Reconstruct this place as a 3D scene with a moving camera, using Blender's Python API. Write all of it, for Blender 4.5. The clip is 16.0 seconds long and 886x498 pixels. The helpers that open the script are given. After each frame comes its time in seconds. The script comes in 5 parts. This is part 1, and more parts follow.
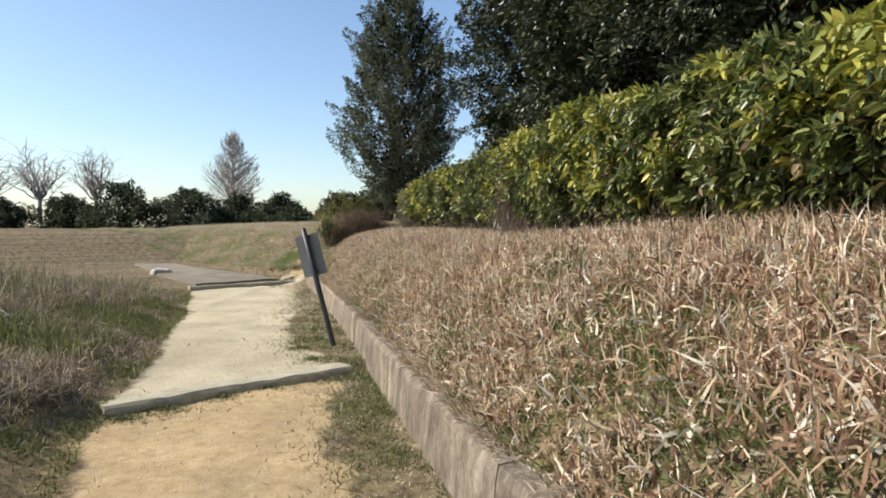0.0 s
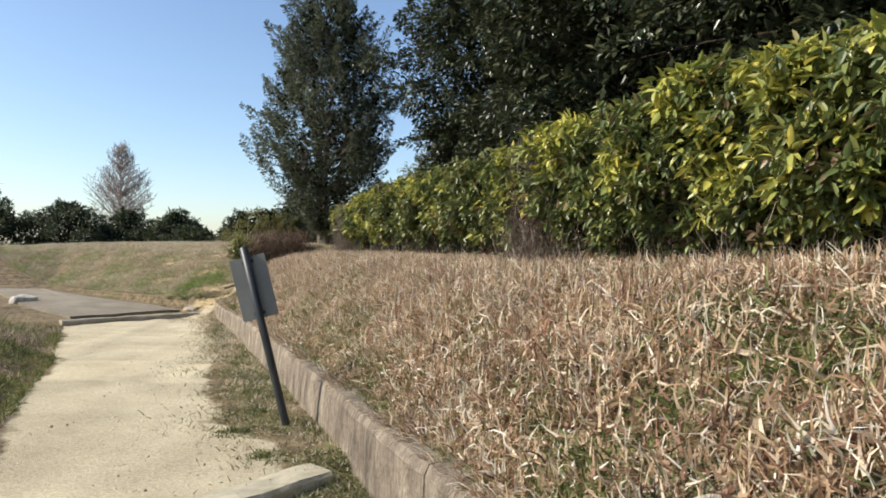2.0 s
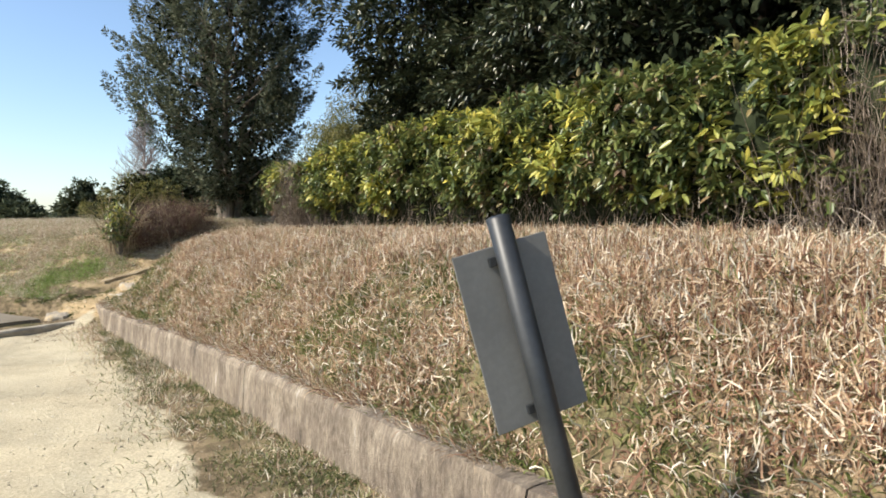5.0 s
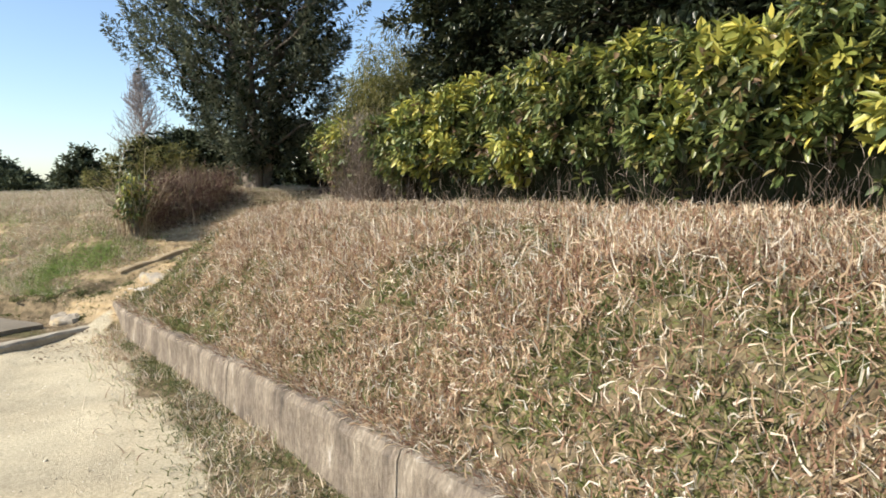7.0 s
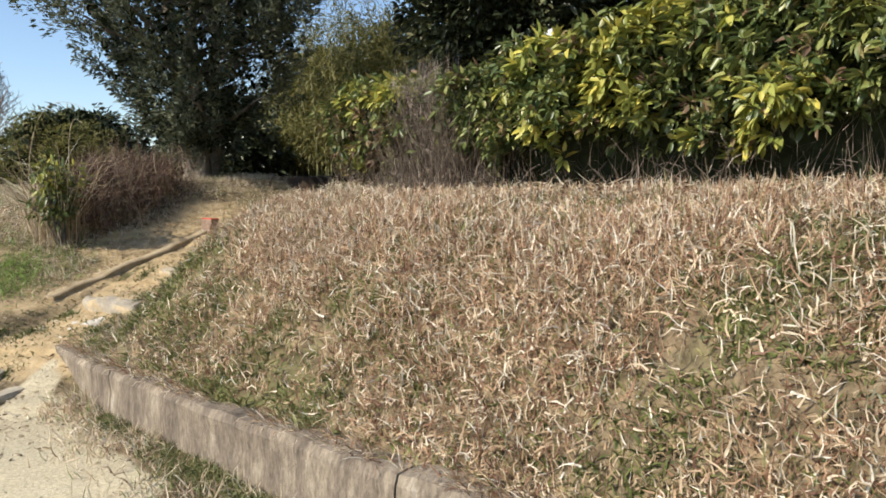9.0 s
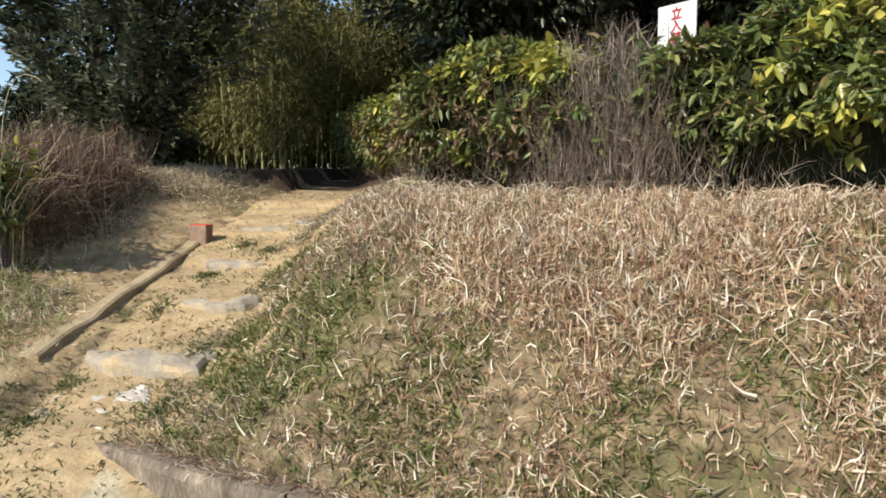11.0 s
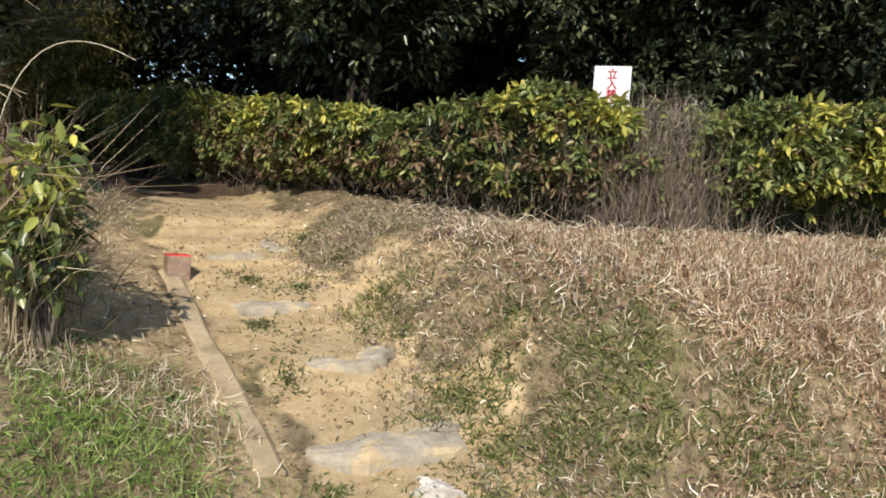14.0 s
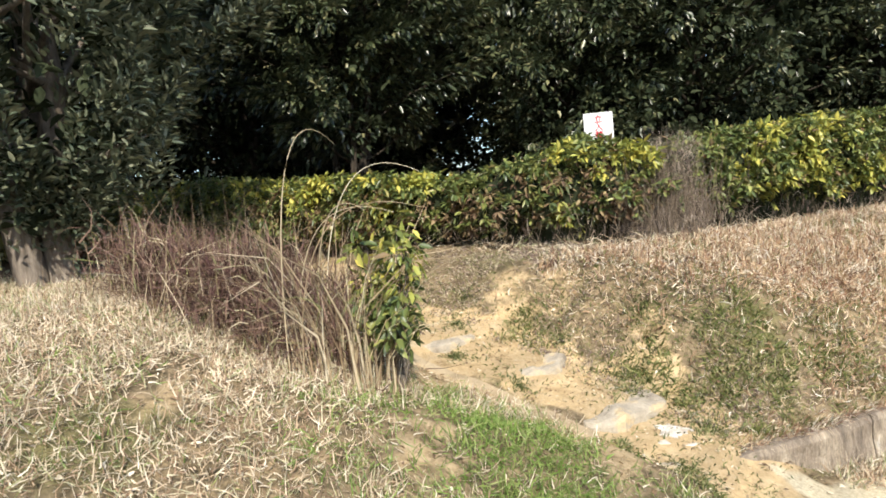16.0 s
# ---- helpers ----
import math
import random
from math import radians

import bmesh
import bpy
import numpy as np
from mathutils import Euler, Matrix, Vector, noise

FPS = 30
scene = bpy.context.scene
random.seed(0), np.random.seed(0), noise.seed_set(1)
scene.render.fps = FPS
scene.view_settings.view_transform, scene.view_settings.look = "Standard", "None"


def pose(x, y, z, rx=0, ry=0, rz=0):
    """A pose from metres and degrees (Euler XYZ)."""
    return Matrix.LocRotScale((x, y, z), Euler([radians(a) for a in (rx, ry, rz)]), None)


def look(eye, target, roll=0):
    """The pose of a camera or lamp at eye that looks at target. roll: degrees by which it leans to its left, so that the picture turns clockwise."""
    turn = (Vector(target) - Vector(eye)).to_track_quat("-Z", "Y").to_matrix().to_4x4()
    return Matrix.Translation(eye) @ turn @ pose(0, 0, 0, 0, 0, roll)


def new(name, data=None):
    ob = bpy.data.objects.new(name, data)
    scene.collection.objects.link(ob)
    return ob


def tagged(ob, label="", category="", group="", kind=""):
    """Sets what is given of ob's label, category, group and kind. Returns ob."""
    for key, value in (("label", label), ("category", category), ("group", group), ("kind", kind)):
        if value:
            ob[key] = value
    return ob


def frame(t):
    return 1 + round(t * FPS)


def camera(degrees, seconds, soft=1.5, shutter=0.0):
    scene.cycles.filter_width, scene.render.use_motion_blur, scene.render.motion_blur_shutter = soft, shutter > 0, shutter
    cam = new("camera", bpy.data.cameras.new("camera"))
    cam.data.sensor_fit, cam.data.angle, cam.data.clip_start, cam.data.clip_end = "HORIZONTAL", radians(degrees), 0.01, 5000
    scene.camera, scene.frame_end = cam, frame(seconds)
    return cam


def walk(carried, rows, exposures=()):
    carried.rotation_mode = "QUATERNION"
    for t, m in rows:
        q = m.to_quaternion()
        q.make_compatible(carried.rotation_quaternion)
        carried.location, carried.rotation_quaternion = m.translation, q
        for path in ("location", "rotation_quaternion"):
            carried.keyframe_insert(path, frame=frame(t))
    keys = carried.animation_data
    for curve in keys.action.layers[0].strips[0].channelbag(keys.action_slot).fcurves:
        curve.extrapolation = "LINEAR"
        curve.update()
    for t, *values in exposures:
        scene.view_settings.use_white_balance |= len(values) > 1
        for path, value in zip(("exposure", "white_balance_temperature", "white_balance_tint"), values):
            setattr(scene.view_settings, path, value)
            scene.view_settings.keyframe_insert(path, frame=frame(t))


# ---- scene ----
cam = camera(68.0, 16.0, 1.75)
PATH = [
    (0, (-2.350, 0.374, 1.394), (-1.923, 2.327, 1.327), 0.2),
    (0.5, (-2.395, 0.961, 1.397), (-1.886, 2.895, 1.339), 0.2),
    (1, (-2.427, 1.595, 1.375), (-1.844, 3.507, 1.329), 0.4),
    (1.5, (-2.590, 2.168, 1.373), (-1.935, 4.058, 1.338), 1.6),
    (2, (-2.670, 2.798, 1.360), (-1.955, 4.665, 1.375), 1.4),
    (2.5, (-2.903, 3.362, 1.351), (-2.120, 5.201, 1.392), 1.4),
    (3, (-3.014, 3.998, 1.336), (-2.181, 5.816, 1.366), 0.5),
    (3.5, (-3.265, 4.536, 1.353), (-2.364, 6.321, 1.382), 0.2),
    (3.7, (-3.289, 4.778, 1.317), (-2.354, 6.546, 1.345), -0.2),
    (5.8, (-3.357, 7.605, 1.413), (-2.190, 9.223, 1.264), 1.17),
    (6, (-3.314, 7.803, 1.438), (-2.196, 9.451, 1.255), 0.73),
    (6.5, (-3.286, 8.355, 1.462), (-2.236, 10.048, 1.282), -0.04),
    (7, (-3.230, 8.957, 1.468), (-2.106, 10.601, 1.287), -0.87),
    (7.5, (-3.278, 9.654, 1.446), (-2.137, 11.286, 1.256), -1.35),
    (8, (-3.331, 10.310, 1.432), (-2.149, 11.911, 1.234), -2.41),
    (8.5, (-3.393, 10.989, 1.412), (-2.167, 12.551, 1.175), -2.46),
    (9, (-3.479, 11.595, 1.406), (-2.081, 13.010, 1.197), -1.69),
    (9.5, (-3.591, 12.310, 1.372), (-2.110, 13.640, 1.177), -1.11),
    (9.7, (-3.657, 12.571, 1.383), (-2.143, 13.864, 1.192), -0.78),
    (11.8, (-3.912, 15.264, 1.457), (-2.012, 15.833, 1.198), 0.3),
    (12, (-3.93, 15.479, 1.44), (-1.996, 15.917, 1.181), 0.8),
    (12.5, (-4.009, 16.062, 1.42), (-2.046, 16.333, 1.148), 0.7),
    (13, (-4.091, 16.633, 1.452), (-2.112, 16.702, 1.167), 0.9),
    (13.5, (-4.181, 17.212, 1.535), (-2.201, 17.077, 1.285), 2.9),
    (14, (-4.37, 17.617, 1.669), (-2.408, 17.31, 1.431), 3.5),
    (14.5, (-4.496, 18.103, 1.744), (-2.573, 17.594, 1.534), 2.4),
    (15, (-4.685, 18.632, 1.808), (-2.78, 18.034, 1.697), -0.3),
    (15.5, (-4.754, 19.171, 1.843), (-2.853, 18.556, 1.754), -3.2),
    (16, (-4.982, 19.704, 1.845), (-3.114, 19.003, 1.705), -5.5),
]
walk(cam, [(t, look(eye, target, roll)) for t, eye, target, roll in PATH], [(0.0, 0.34), (1.5, 0.33), (3.5, 0.54), (6.0, 0.55), (7.5, 0.52), (9.5, 0.36), (12.0, 0.3), (14.0, 0.26), (15.0, 0.4), (16.0, 0.72)])

# ---- world, sun ----
SUN_TO = Vector((-0.79, 0.13, 0.66)).normalized()
world = bpy.data.worlds.new("sky")
scene.world = world
world.use_nodes = True
wn = world.node_tree.nodes
sky = wn.new("ShaderNodeTexSky")
sky.sky_type = "NISHITA"
sky.sun_disc = False
sky.sun_elevation = math.asin(SUN_TO.z)
sky.sun_rotation = math.atan2(SUN_TO.x, SUN_TO.y)
sky.altitude = 50
sky.dust_density = 0.8
sky.ozone_density = 2.5
wn["Background"].inputs["Strength"].default_value = 0.15
world.node_tree.links.new(sky.outputs[0], wn["Background"].inputs["Color"])
sun_data = bpy.data.lights.new("sun", "SUN")
sun_data.energy, sun_data.angle, sun_data.color = 4.8, radians(0.6), (1.0, 0.92, 0.795)
sun = new("sun", sun_data)
sun.matrix_world = look(SUN_TO * 60, (0, 0, 0))

rng = np.random.default_rng(7)


# ---- materials ----
def nodes_of(name, rough=0.8, spec=0.3):
    m = bpy.data.materials.new(name)
    m.use_nodes = True
    nt = m.node_tree
    bsdf = nt.nodes["Principled BSDF"]
    bsdf.inputs["Roughness"].default_value = rough
    bsdf.inputs["Specular IOR Level"].default_value = spec
    return m, nt, bsdf


def ramp(nt, stops):
    r = nt.nodes.new("ShaderNodeValToRGB")
    e = r.color_ramp.elements
    while len(e) < len(stops):
        e.new(0.5)
    for el, (p, c) in zip(e, stops):
        el.position, el.color = p, (*c, 1)
    return r


def noise_node(nt, scale, detail=4, rough=0.6, stretch=(1, 1, 1), kind="Object"):
    tc = nt.nodes.new("ShaderNodeTexCoord")
    mp = nt.nodes.new("ShaderNodeMapping")
    mp.inputs["Scale"].default_value = stretch
    n = nt.nodes.new("ShaderNodeTexNoise")
    n.inputs["Scale"].default_value, n.inputs["Detail"].default_value, n.inputs["Roughness"].default_value = scale, detail, rough
    nt.links.new(tc.outputs[kind], mp.inputs[0])
    nt.links.new(mp.outputs[0], n.inputs["Vector"])
    return n


def mix(nt, a, b, fac, mode="MIX"):
    x = nt.nodes.new("ShaderNodeMix")
    x.data_type, x.blend_type = "RGBA", mode
    for sock, val in ((x.inputs[0], fac), (x.inputs[6], a), (x.inputs[7], b)):
        if isinstance(val, (int, float)):
            sock.default_value = val
        elif isinstance(val, tuple):
            sock.default_value = (*val, 1)
        else:
            nt.links.new(val, sock)
    return x.outputs[2]


def bump(nt, bsdf, height, strength=0.4, dist=0.01):
    b = nt.nodes.new("ShaderNodeBump")
    b.inputs["Strength"].default_value, b.inputs["Distance"].default_value = strength, dist
    nt.links.new(height, b.inputs["Height"])
    nt.links.new(b.outputs[0], bsdf.inputs["Normal"])


def surface(name, stops, scale, fine, rough=0.85, spec=0.25, stretch=(1, 1, 1), bump_s=0.4, bump_d=0.01, speck=0.35):
    """A rough solid: broad colour noise, fine grain over it, relief."""
    m, nt, bsdf = nodes_of(name, rough, spec)
    big, small = noise_node(nt, scale, 5, 0.65, stretch), noise_node(nt, fine, 6, 0.7, stretch)
    r = ramp(nt, stops)
    nt.links.new(big.outputs[0], r.inputs[0])
    g = ramp(nt, [(0.25, (0.35, 0.35, 0.35)), (0.75, (1.4, 1.4, 1.4))])
    nt.links.new(small.outputs[0], g.inputs[0])
    nt.links.new(mix(nt, r.outputs[0], g.outputs[0], speck, "MULTIPLY"), bsdf.inputs["Base Color"])
    bump(nt, bsdf, small.outputs[0], bump_s, bump_d)
    return m


def blades(name, stops, rough=0.6, spec=0.3, through_light=0.25):
    """Leaves and blades: each one takes its own colour."""
    m, nt, bsdf = nodes_of(name, rough, spec)
    geo = nt.nodes.new("ShaderNodeNewGeometry")
    r = ramp(nt, stops)
    nt.links.new(geo.outputs["Random Per Island"], r.inputs[0])
    n = noise_node(nt, 2.2, 3)
    g = ramp(nt, [(0.3, (0.72, 0.72, 0.72)), (0.7, (1.15, 1.15, 1.15))])
    nt.links.new(n.outputs[0], g.inputs[0])
    col = mix(nt, r.outputs[0], g.outputs[0], 0.8, "MULTIPLY")
    nt.links.new(col, bsdf.inputs["Base Color"])
    tr = nt.nodes.new("ShaderNodeBsdfTranslucent")
    nt.links.new(col, tr.inputs["Color"])
    ms = nt.nodes.new("ShaderNodeMixShader")
    ms.inputs[0].default_value = through_light
    nt.links.new(bsdf.outputs[0], ms.inputs[1])
    nt.links.new(tr.outputs[0], ms.inputs[2])
    nt.links.new(ms.outputs[0], nt.nodes["Material Output"].inputs["Surface"])
    return m


def ground_material():
    m, nt, bsdf = nodes_of("ground", 0.95, 0.1)

    def attr(n):
        a = nt.nodes.new("ShaderNodeAttribute")
        a.attribute_name = n
        return a.outputs["Fac"]
    grain = noise_node(nt, 60, 6, 0.75)
    mid = noise_node(nt, 9, 5, 0.7)
    broad = noise_node(nt, 1.3, 4, 0.6)

    def tone(stops, src):
        r = ramp(nt, stops)
        nt.links.new(src.outputs[0], r.inputs[0])
        return r.outputs[0]
    thatch = tone([(0.3, (0.09, 0.07, 0.04)), (0.45, (0.18, 0.14, 0.085)), (0.58, (0.32, 0.245, 0.15)), (0.75, (0.12, 0.11, 0.055))], mid)
    green = tone([(0.3, (0.06, 0.07, 0.025)), (0.55, (0.14, 0.15, 0.055)), (0.75, (0.3, 0.25, 0.13))], mid)
    gravel = tone([(0.2, (0.42, 0.36, 0.25)), (0.5, (0.6, 0.54, 0.4)), (0.8, (0.72, 0.66, 0.5))], grain)
    gravel = mix(nt, gravel, tone([(0.35, (0.8, 0.76, 0.7)), (0.65, (1.1, 1.08, 1.02))], broad), 0.8, "MULTIPLY")
    dirt = tone([(0.25, (0.36, 0.26, 0.14)), (0.5, (0.52, 0.39, 0.22)), (0.75, (0.6, 0.48, 0.31))], mid)
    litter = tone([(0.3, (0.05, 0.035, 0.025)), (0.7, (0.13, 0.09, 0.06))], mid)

    def edge(a, w=0.5):
        s = nt.nodes.new("ShaderNodeMath")
        s.operation = "MULTIPLY_ADD"
        nt.links.new(mid.outputs[0], s.inputs[0])
        s.inputs[1].default_value = w
        nt.links.new(attr(a), s.inputs[2])
        r = ramp(nt, [(0.62, (0, 0, 0)), (0.86, (1, 1, 1))])
        nt.links.new(s.outputs[0], r.inputs[0])
        return r.outputs[0]
    c = mix(nt, thatch, green, edge("green"))
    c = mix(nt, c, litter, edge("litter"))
    c = mix(nt, c, dirt, edge("dirt"))
    c = mix(nt, c, gravel, edge("gravel"))
    g = ramp(nt, [(0.25, (0.6, 0.6, 0.6)), (0.75, (1.25, 1.25, 1.25))])
    nt.links.new(grain.outputs[0], g.inputs[0])
    vor = nt.nodes.new("ShaderNodeTexVoronoi")
    vor.inputs["Scale"].default_value = 45
    g2 = ramp(nt, [(0.1, (1.15, 1.12, 1.05)), (0.6, (0.5, 0.5, 0.5))])
    nt.links.new(vor.outputs["Distance"], g2.inputs[0])
    c = mix(nt, c, g2.outputs[0], 0.45, "MULTIPLY")
    nt.links.new(mix(nt, c, g.outputs[0], 0.75, "MULTIPLY"), bsdf.inputs["Base Color"])
    bump(nt, bsdf, grain.outputs[0], 0.7, 0.015)
    return m


M_GROUND = ground_material()
M_WALL = surface("aged_concrete", [(0.28, (0.12, 0.1, 0.08)), (0.42, (0.24, 0.195, 0.15)), (0.55, (0.34, 0.28, 0.21)), (0.63, (0.44, 0.37, 0.28)), (0.72, (0.62, 0.57, 0.5))], 3.4, 30, 0.95, 0.15, (1, 1.8, 0.6), 0.9, 0.03, 0.85)
M_KERB = surface("kerb_concrete", [(0.3, (0.28, 0.24, 0.18)), (0.7, (0.48, 0.43, 0.33))], 4, 50, 0.9, 0.2)
M_LOG = surface("weathered_timber", [(0.3, (0.34, 0.31, 0.2)), (0.5, (0.5, 0.45, 0.33)), (0.7, (0.62, 0.56, 0.42))], 4, 40, 0.9, 0.2, (1, 3, 3), 0.6, 0.015)
M_PAD = surface("old_asphalt", [(0.3, (0.2, 0.17, 0.125)), (0.7, (0.31, 0.27, 0.205))], 1.5, 80, 0.92, 0.2)
M_STONE = surface("grey_stone", [(0.3, (0.16, 0.135, 0.1)), (0.42, (0.3, 0.26, 0.2)), (0.52, (0.38, 0.335, 0.26)), (0.6, (0.5, 0.39, 0.24))], 4, 45, 0.9, 0.25, (1, 1, 1), 0.6, 0.012)
M_ROCK = surface("pale_rock", [(0.35, (0.4, 0.35, 0.28)), (0.65, (0.72, 0.68, 0.6))], 7, 50, 0.85, 0.25, (1, 1, 1), 0.7, 0.015)
M_POST = surface("dark_painted_steel", [(0.3, (0.02, 0.023, 0.025)), (0.7, (0.04, 0.043, 0.045))], 6, 60, 0.45, 0.5, (1, 1, 1), 0.1, 0.002)
M_PLATE = surface("grey_sheet_metal", [(0.3, (0.15, 0.15, 0.14)), (0.7, (0.2, 0.2, 0.185))], 5, 50, 0.5, 0.4, (1, 1, 1), 0.08, 0.002, 0.2)
M_INK = surface("red_lettering", [(0.3, (0.36, 0.02, 0.03)), (0.7, (0.45, 0.04, 0.045))], 8, 60, 0.7, 0.15, (1, 1, 1), 0.05, 0.001)
M_WHITE = surface("white_board", [(0.3, (0.58, 0.6, 0.62)), (0.7, (0.66, 0.68, 0.7))], 6, 60, 0.5, 0.4, (1, 1, 1), 0.05, 0.001, 0.1)
M_RED = surface("red_paint", [(0.35, (0.42, 0.05, 0.04)), (0.6, (0.7, 0.08, 0.06))], 14, 60, 0.7, 0.3, (1, 1, 1), 0.2, 0.002, 0.4)
M_STUB = surface("stained_concrete", [(0.3, (0.2, 0.13, 0.1)), (0.7, (0.38, 0.28, 0.2))], 8, 60, 0.9, 0.2)
M_EDGE = surface("dirty_concrete", [(0.3, (0.26, 0.2, 0.12)), (0.7, (0.5, 0.4, 0.26))], 4, 50, 0.95, 0.15)
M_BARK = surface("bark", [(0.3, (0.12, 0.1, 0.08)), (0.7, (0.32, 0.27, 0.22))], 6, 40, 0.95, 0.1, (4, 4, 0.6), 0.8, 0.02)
# same bark, darkened in colour so trunks look shaded
M_SHADEBARK = surface("bark_painted_shaded", [(0.3, (0.03, 0.025, 0.02)), (0.7, (0.075, 0.06, 0.045))], 6, 40, 0.95, 0.1, (4, 4, 0.6), 0.8, 0.02)
M_TWIG = surface("grey_twigs", [(0.3, (0.09, 0.07, 0.05)), (0.7, (0.24, 0.19, 0.14))], 20, 80, 0.9, 0.15)
M_BAMBOO = surface("bamboo_culm", [(0.3, (0.17, 0.18, 0.08)), (0.7, (0.36, 0.35, 0.18))], 4, 40, 0.5, 0.4)
# near-black green: shade deep among leaves, put straight into the colour
M_CORE = surface("painted_leaf_shade", [(0.3, (0.02, 0.026, 0.014)), (0.7, (0.045, 0.055, 0.03))], 8, 40, 1.0, 0.05)
M_STRAW = blades("straw_blades", [(0.0, (0.13, 0.065, 0.045)), (0.15, (0.3, 0.165, 0.105)), (0.36, (0.45, 0.295, 0.18)), (0.58, (0.62, 0.47, 0.3)), (0.78, (0.83, 0.71, 0.53)), (0.9, (0.95, 0.89, 0.76)), (0.94, (0.12, 0.14, 0.045)), (1.0, (0.22, 0.24, 0.08))], 0.6, 0.3, 0.3)
M_PALE = blades("bleached_straw", [(0.0, (0.24, 0.15, 0.1)), (0.2, (0.44, 0.32, 0.21)), (0.4, (0.63, 0.51, 0.36)), (0.7, (0.8, 0.7, 0.54)), (0.86, (0.2, 0.26, 0.08)), (0.93, (0.8, 0.7, 0.54)), (1.0, (0.92, 0.86, 0.72))], 0.6, 0.3, 0.3)
M_GREEN = blades("green_blades", [(0.0, (0.065, 0.085, 0.03)), (0.5, (0.13, 0.15, 0.055)), (0.8, (0.23, 0.235, 0.09)), (1.0, (0.45, 0.38, 0.22))], 0.6, 0.25, 0.3)
M_SLOPE = blades("slope_weeds", [(0.0, (0.075, 0.095, 0.03)), (0.5, (0.155, 0.185, 0.055)), (0.8, (0.26, 0.265, 0.095)), (1.0, (0.42, 0.35, 0.18))], 0.55, 0.3, 0.3)
M_WEED = blades("grey_weeds", [(0.0, (0.13, 0.085, 0.08)), (0.35, (0.3, 0.225, 0.19)), (0.65, (0.55, 0.46, 0.33)), (0.82, (0.7, 0.62, 0.46)), (0.86, (0.12, 0.15, 0.05)), (1.0, (0.22, 0.22, 0.08))], 0.8, 0.2, 0.25)
M_REED = blades("dry_reeds", [(0.0, (0.13, 0.08, 0.06)), (0.5, (0.27, 0.19, 0.12)), (0.8, (0.5, 0.4, 0.26)), (1.0, (0.72, 0.64, 0.48))], 0.6, 0.3, 0.25)
M_DEAD = blades("hedge_dead_twigs", [(0.0, (0.09, 0.065, 0.055)), (0.45, (0.21, 0.165, 0.14)), (0.8, (0.38, 0.31, 0.25)), (1.0, (0.58, 0.5, 0.4))], 0.85, 0.2, 0.1)
M_PLUME = blades("pale_reed_leaves", [(0.0, (0.26, 0.18, 0.12)), (0.4, (0.45, 0.35, 0.22)), (0.8, (0.68, 0.58, 0.4)), (1.0, (0.8, 0.72, 0.55))], 0.5, 0.4, 0.3)
M_LAWN = blades("lush_green_blades", [(0.0, (0.09, 0.15, 0.03)), (0.5, (0.19, 0.3, 0.065)), (0.85, (0.32, 0.41, 0.12)), (1.0, (0.42, 0.42, 0.2))], 0.5, 0.3, 0.35)
M_TANGLE = blades("dead_stems", [(0.0, (0.07, 0.035, 0.032)), (0.5, (0.15, 0.09, 0.072)), (0.82, (0.28, 0.19, 0.14)), (0.92, (0.16, 0.18, 0.06)), (1.0, (0.6, 0.5, 0.37))], 0.8, 0.2, 0.15)
M_HEDGE = blades("hedge_green", [(0.0, (0.06, 0.09, 0.03)), (0.4, (0.115, 0.15, 0.045)), (0.75, (0.21, 0.235, 0.07)), (0.9, (0.32, 0.33, 0.1)), (1.0, (0.24, 0.15, 0.09))], 0.35, 0.5, 0.25)
M_DRYLEAF = blades("withered_leaves", [(0.0, (0.09, 0.055, 0.035)), (0.5, (0.19, 0.125, 0.075)), (1.0, (0.33, 0.26, 0.13))], 0.6, 0.25, 0.2)
M_YELLOW = blades("hedge_yellow", [(0.0, (0.21, 0.25, 0.055)), (0.5, (0.36, 0.37, 0.085)), (0.85, (0.55, 0.5, 0.11)), (1.0, (0.68, 0.58, 0.12))], 0.4, 0.45, 0.3)
M_TREE = blades("dark_evergreen", [(0.0, (0.022, 0.033, 0.016)), (0.55, (0.05, 0.066, 0.032)), (0.85, (0.1, 0.115, 0.055)), (1.0, (0.22, 0.21, 0.11))], 0.33, 0.55, 0.14)
M_TREE2 = blades("bluish_evergreen", [(0.0, (0.05, 0.068, 0.045)), (0.5, (0.11, 0.135, 0.085)), (1.0, (0.24, 0.25, 0.16))], 0.42, 0.5, 0.25)
M_BLEAF = blades("bamboo_leaves", [(0.0, (0.075, 0.085, 0.028)), (0.5, (0.185, 0.185, 0.06)), (1.0, (0.34, 0.3, 0.11))], 0.5, 0.3, 0.4)
M_FAR = blades("far_leaves", [(0.0, (0.04, 0.052, 0.032)), (0.6, (0.08, 0.1, 0.052)), (1.0, (0.15, 0.16, 0.085))], 0.7, 0.2, 0.2)
M_LITTER = blades("dry_litter", [(0.0, (0.1, 0.06, 0.04)), (0.4, (0.28, 0.19, 0.11)), (0.75, (0.52, 0.42, 0.28)), (1.0, (0.8, 0.72, 0.58))], 0.8, 0.2, 0.15)
M_GRIT = blades("grit", [(0.0, (0.2, 0.17, 0.12)), (0.5, (0.45, 0.4, 0.3)), (1.0, (0.7, 0.65, 0.55))], 0.9, 0.2, 0.0)
M_BARE = surface("bare_twigs", [(0.3, (0.25, 0.21, 0.19)), (0.7, (0.4, 0.35, 0.32))], 3, 20, 0.95, 0.1)


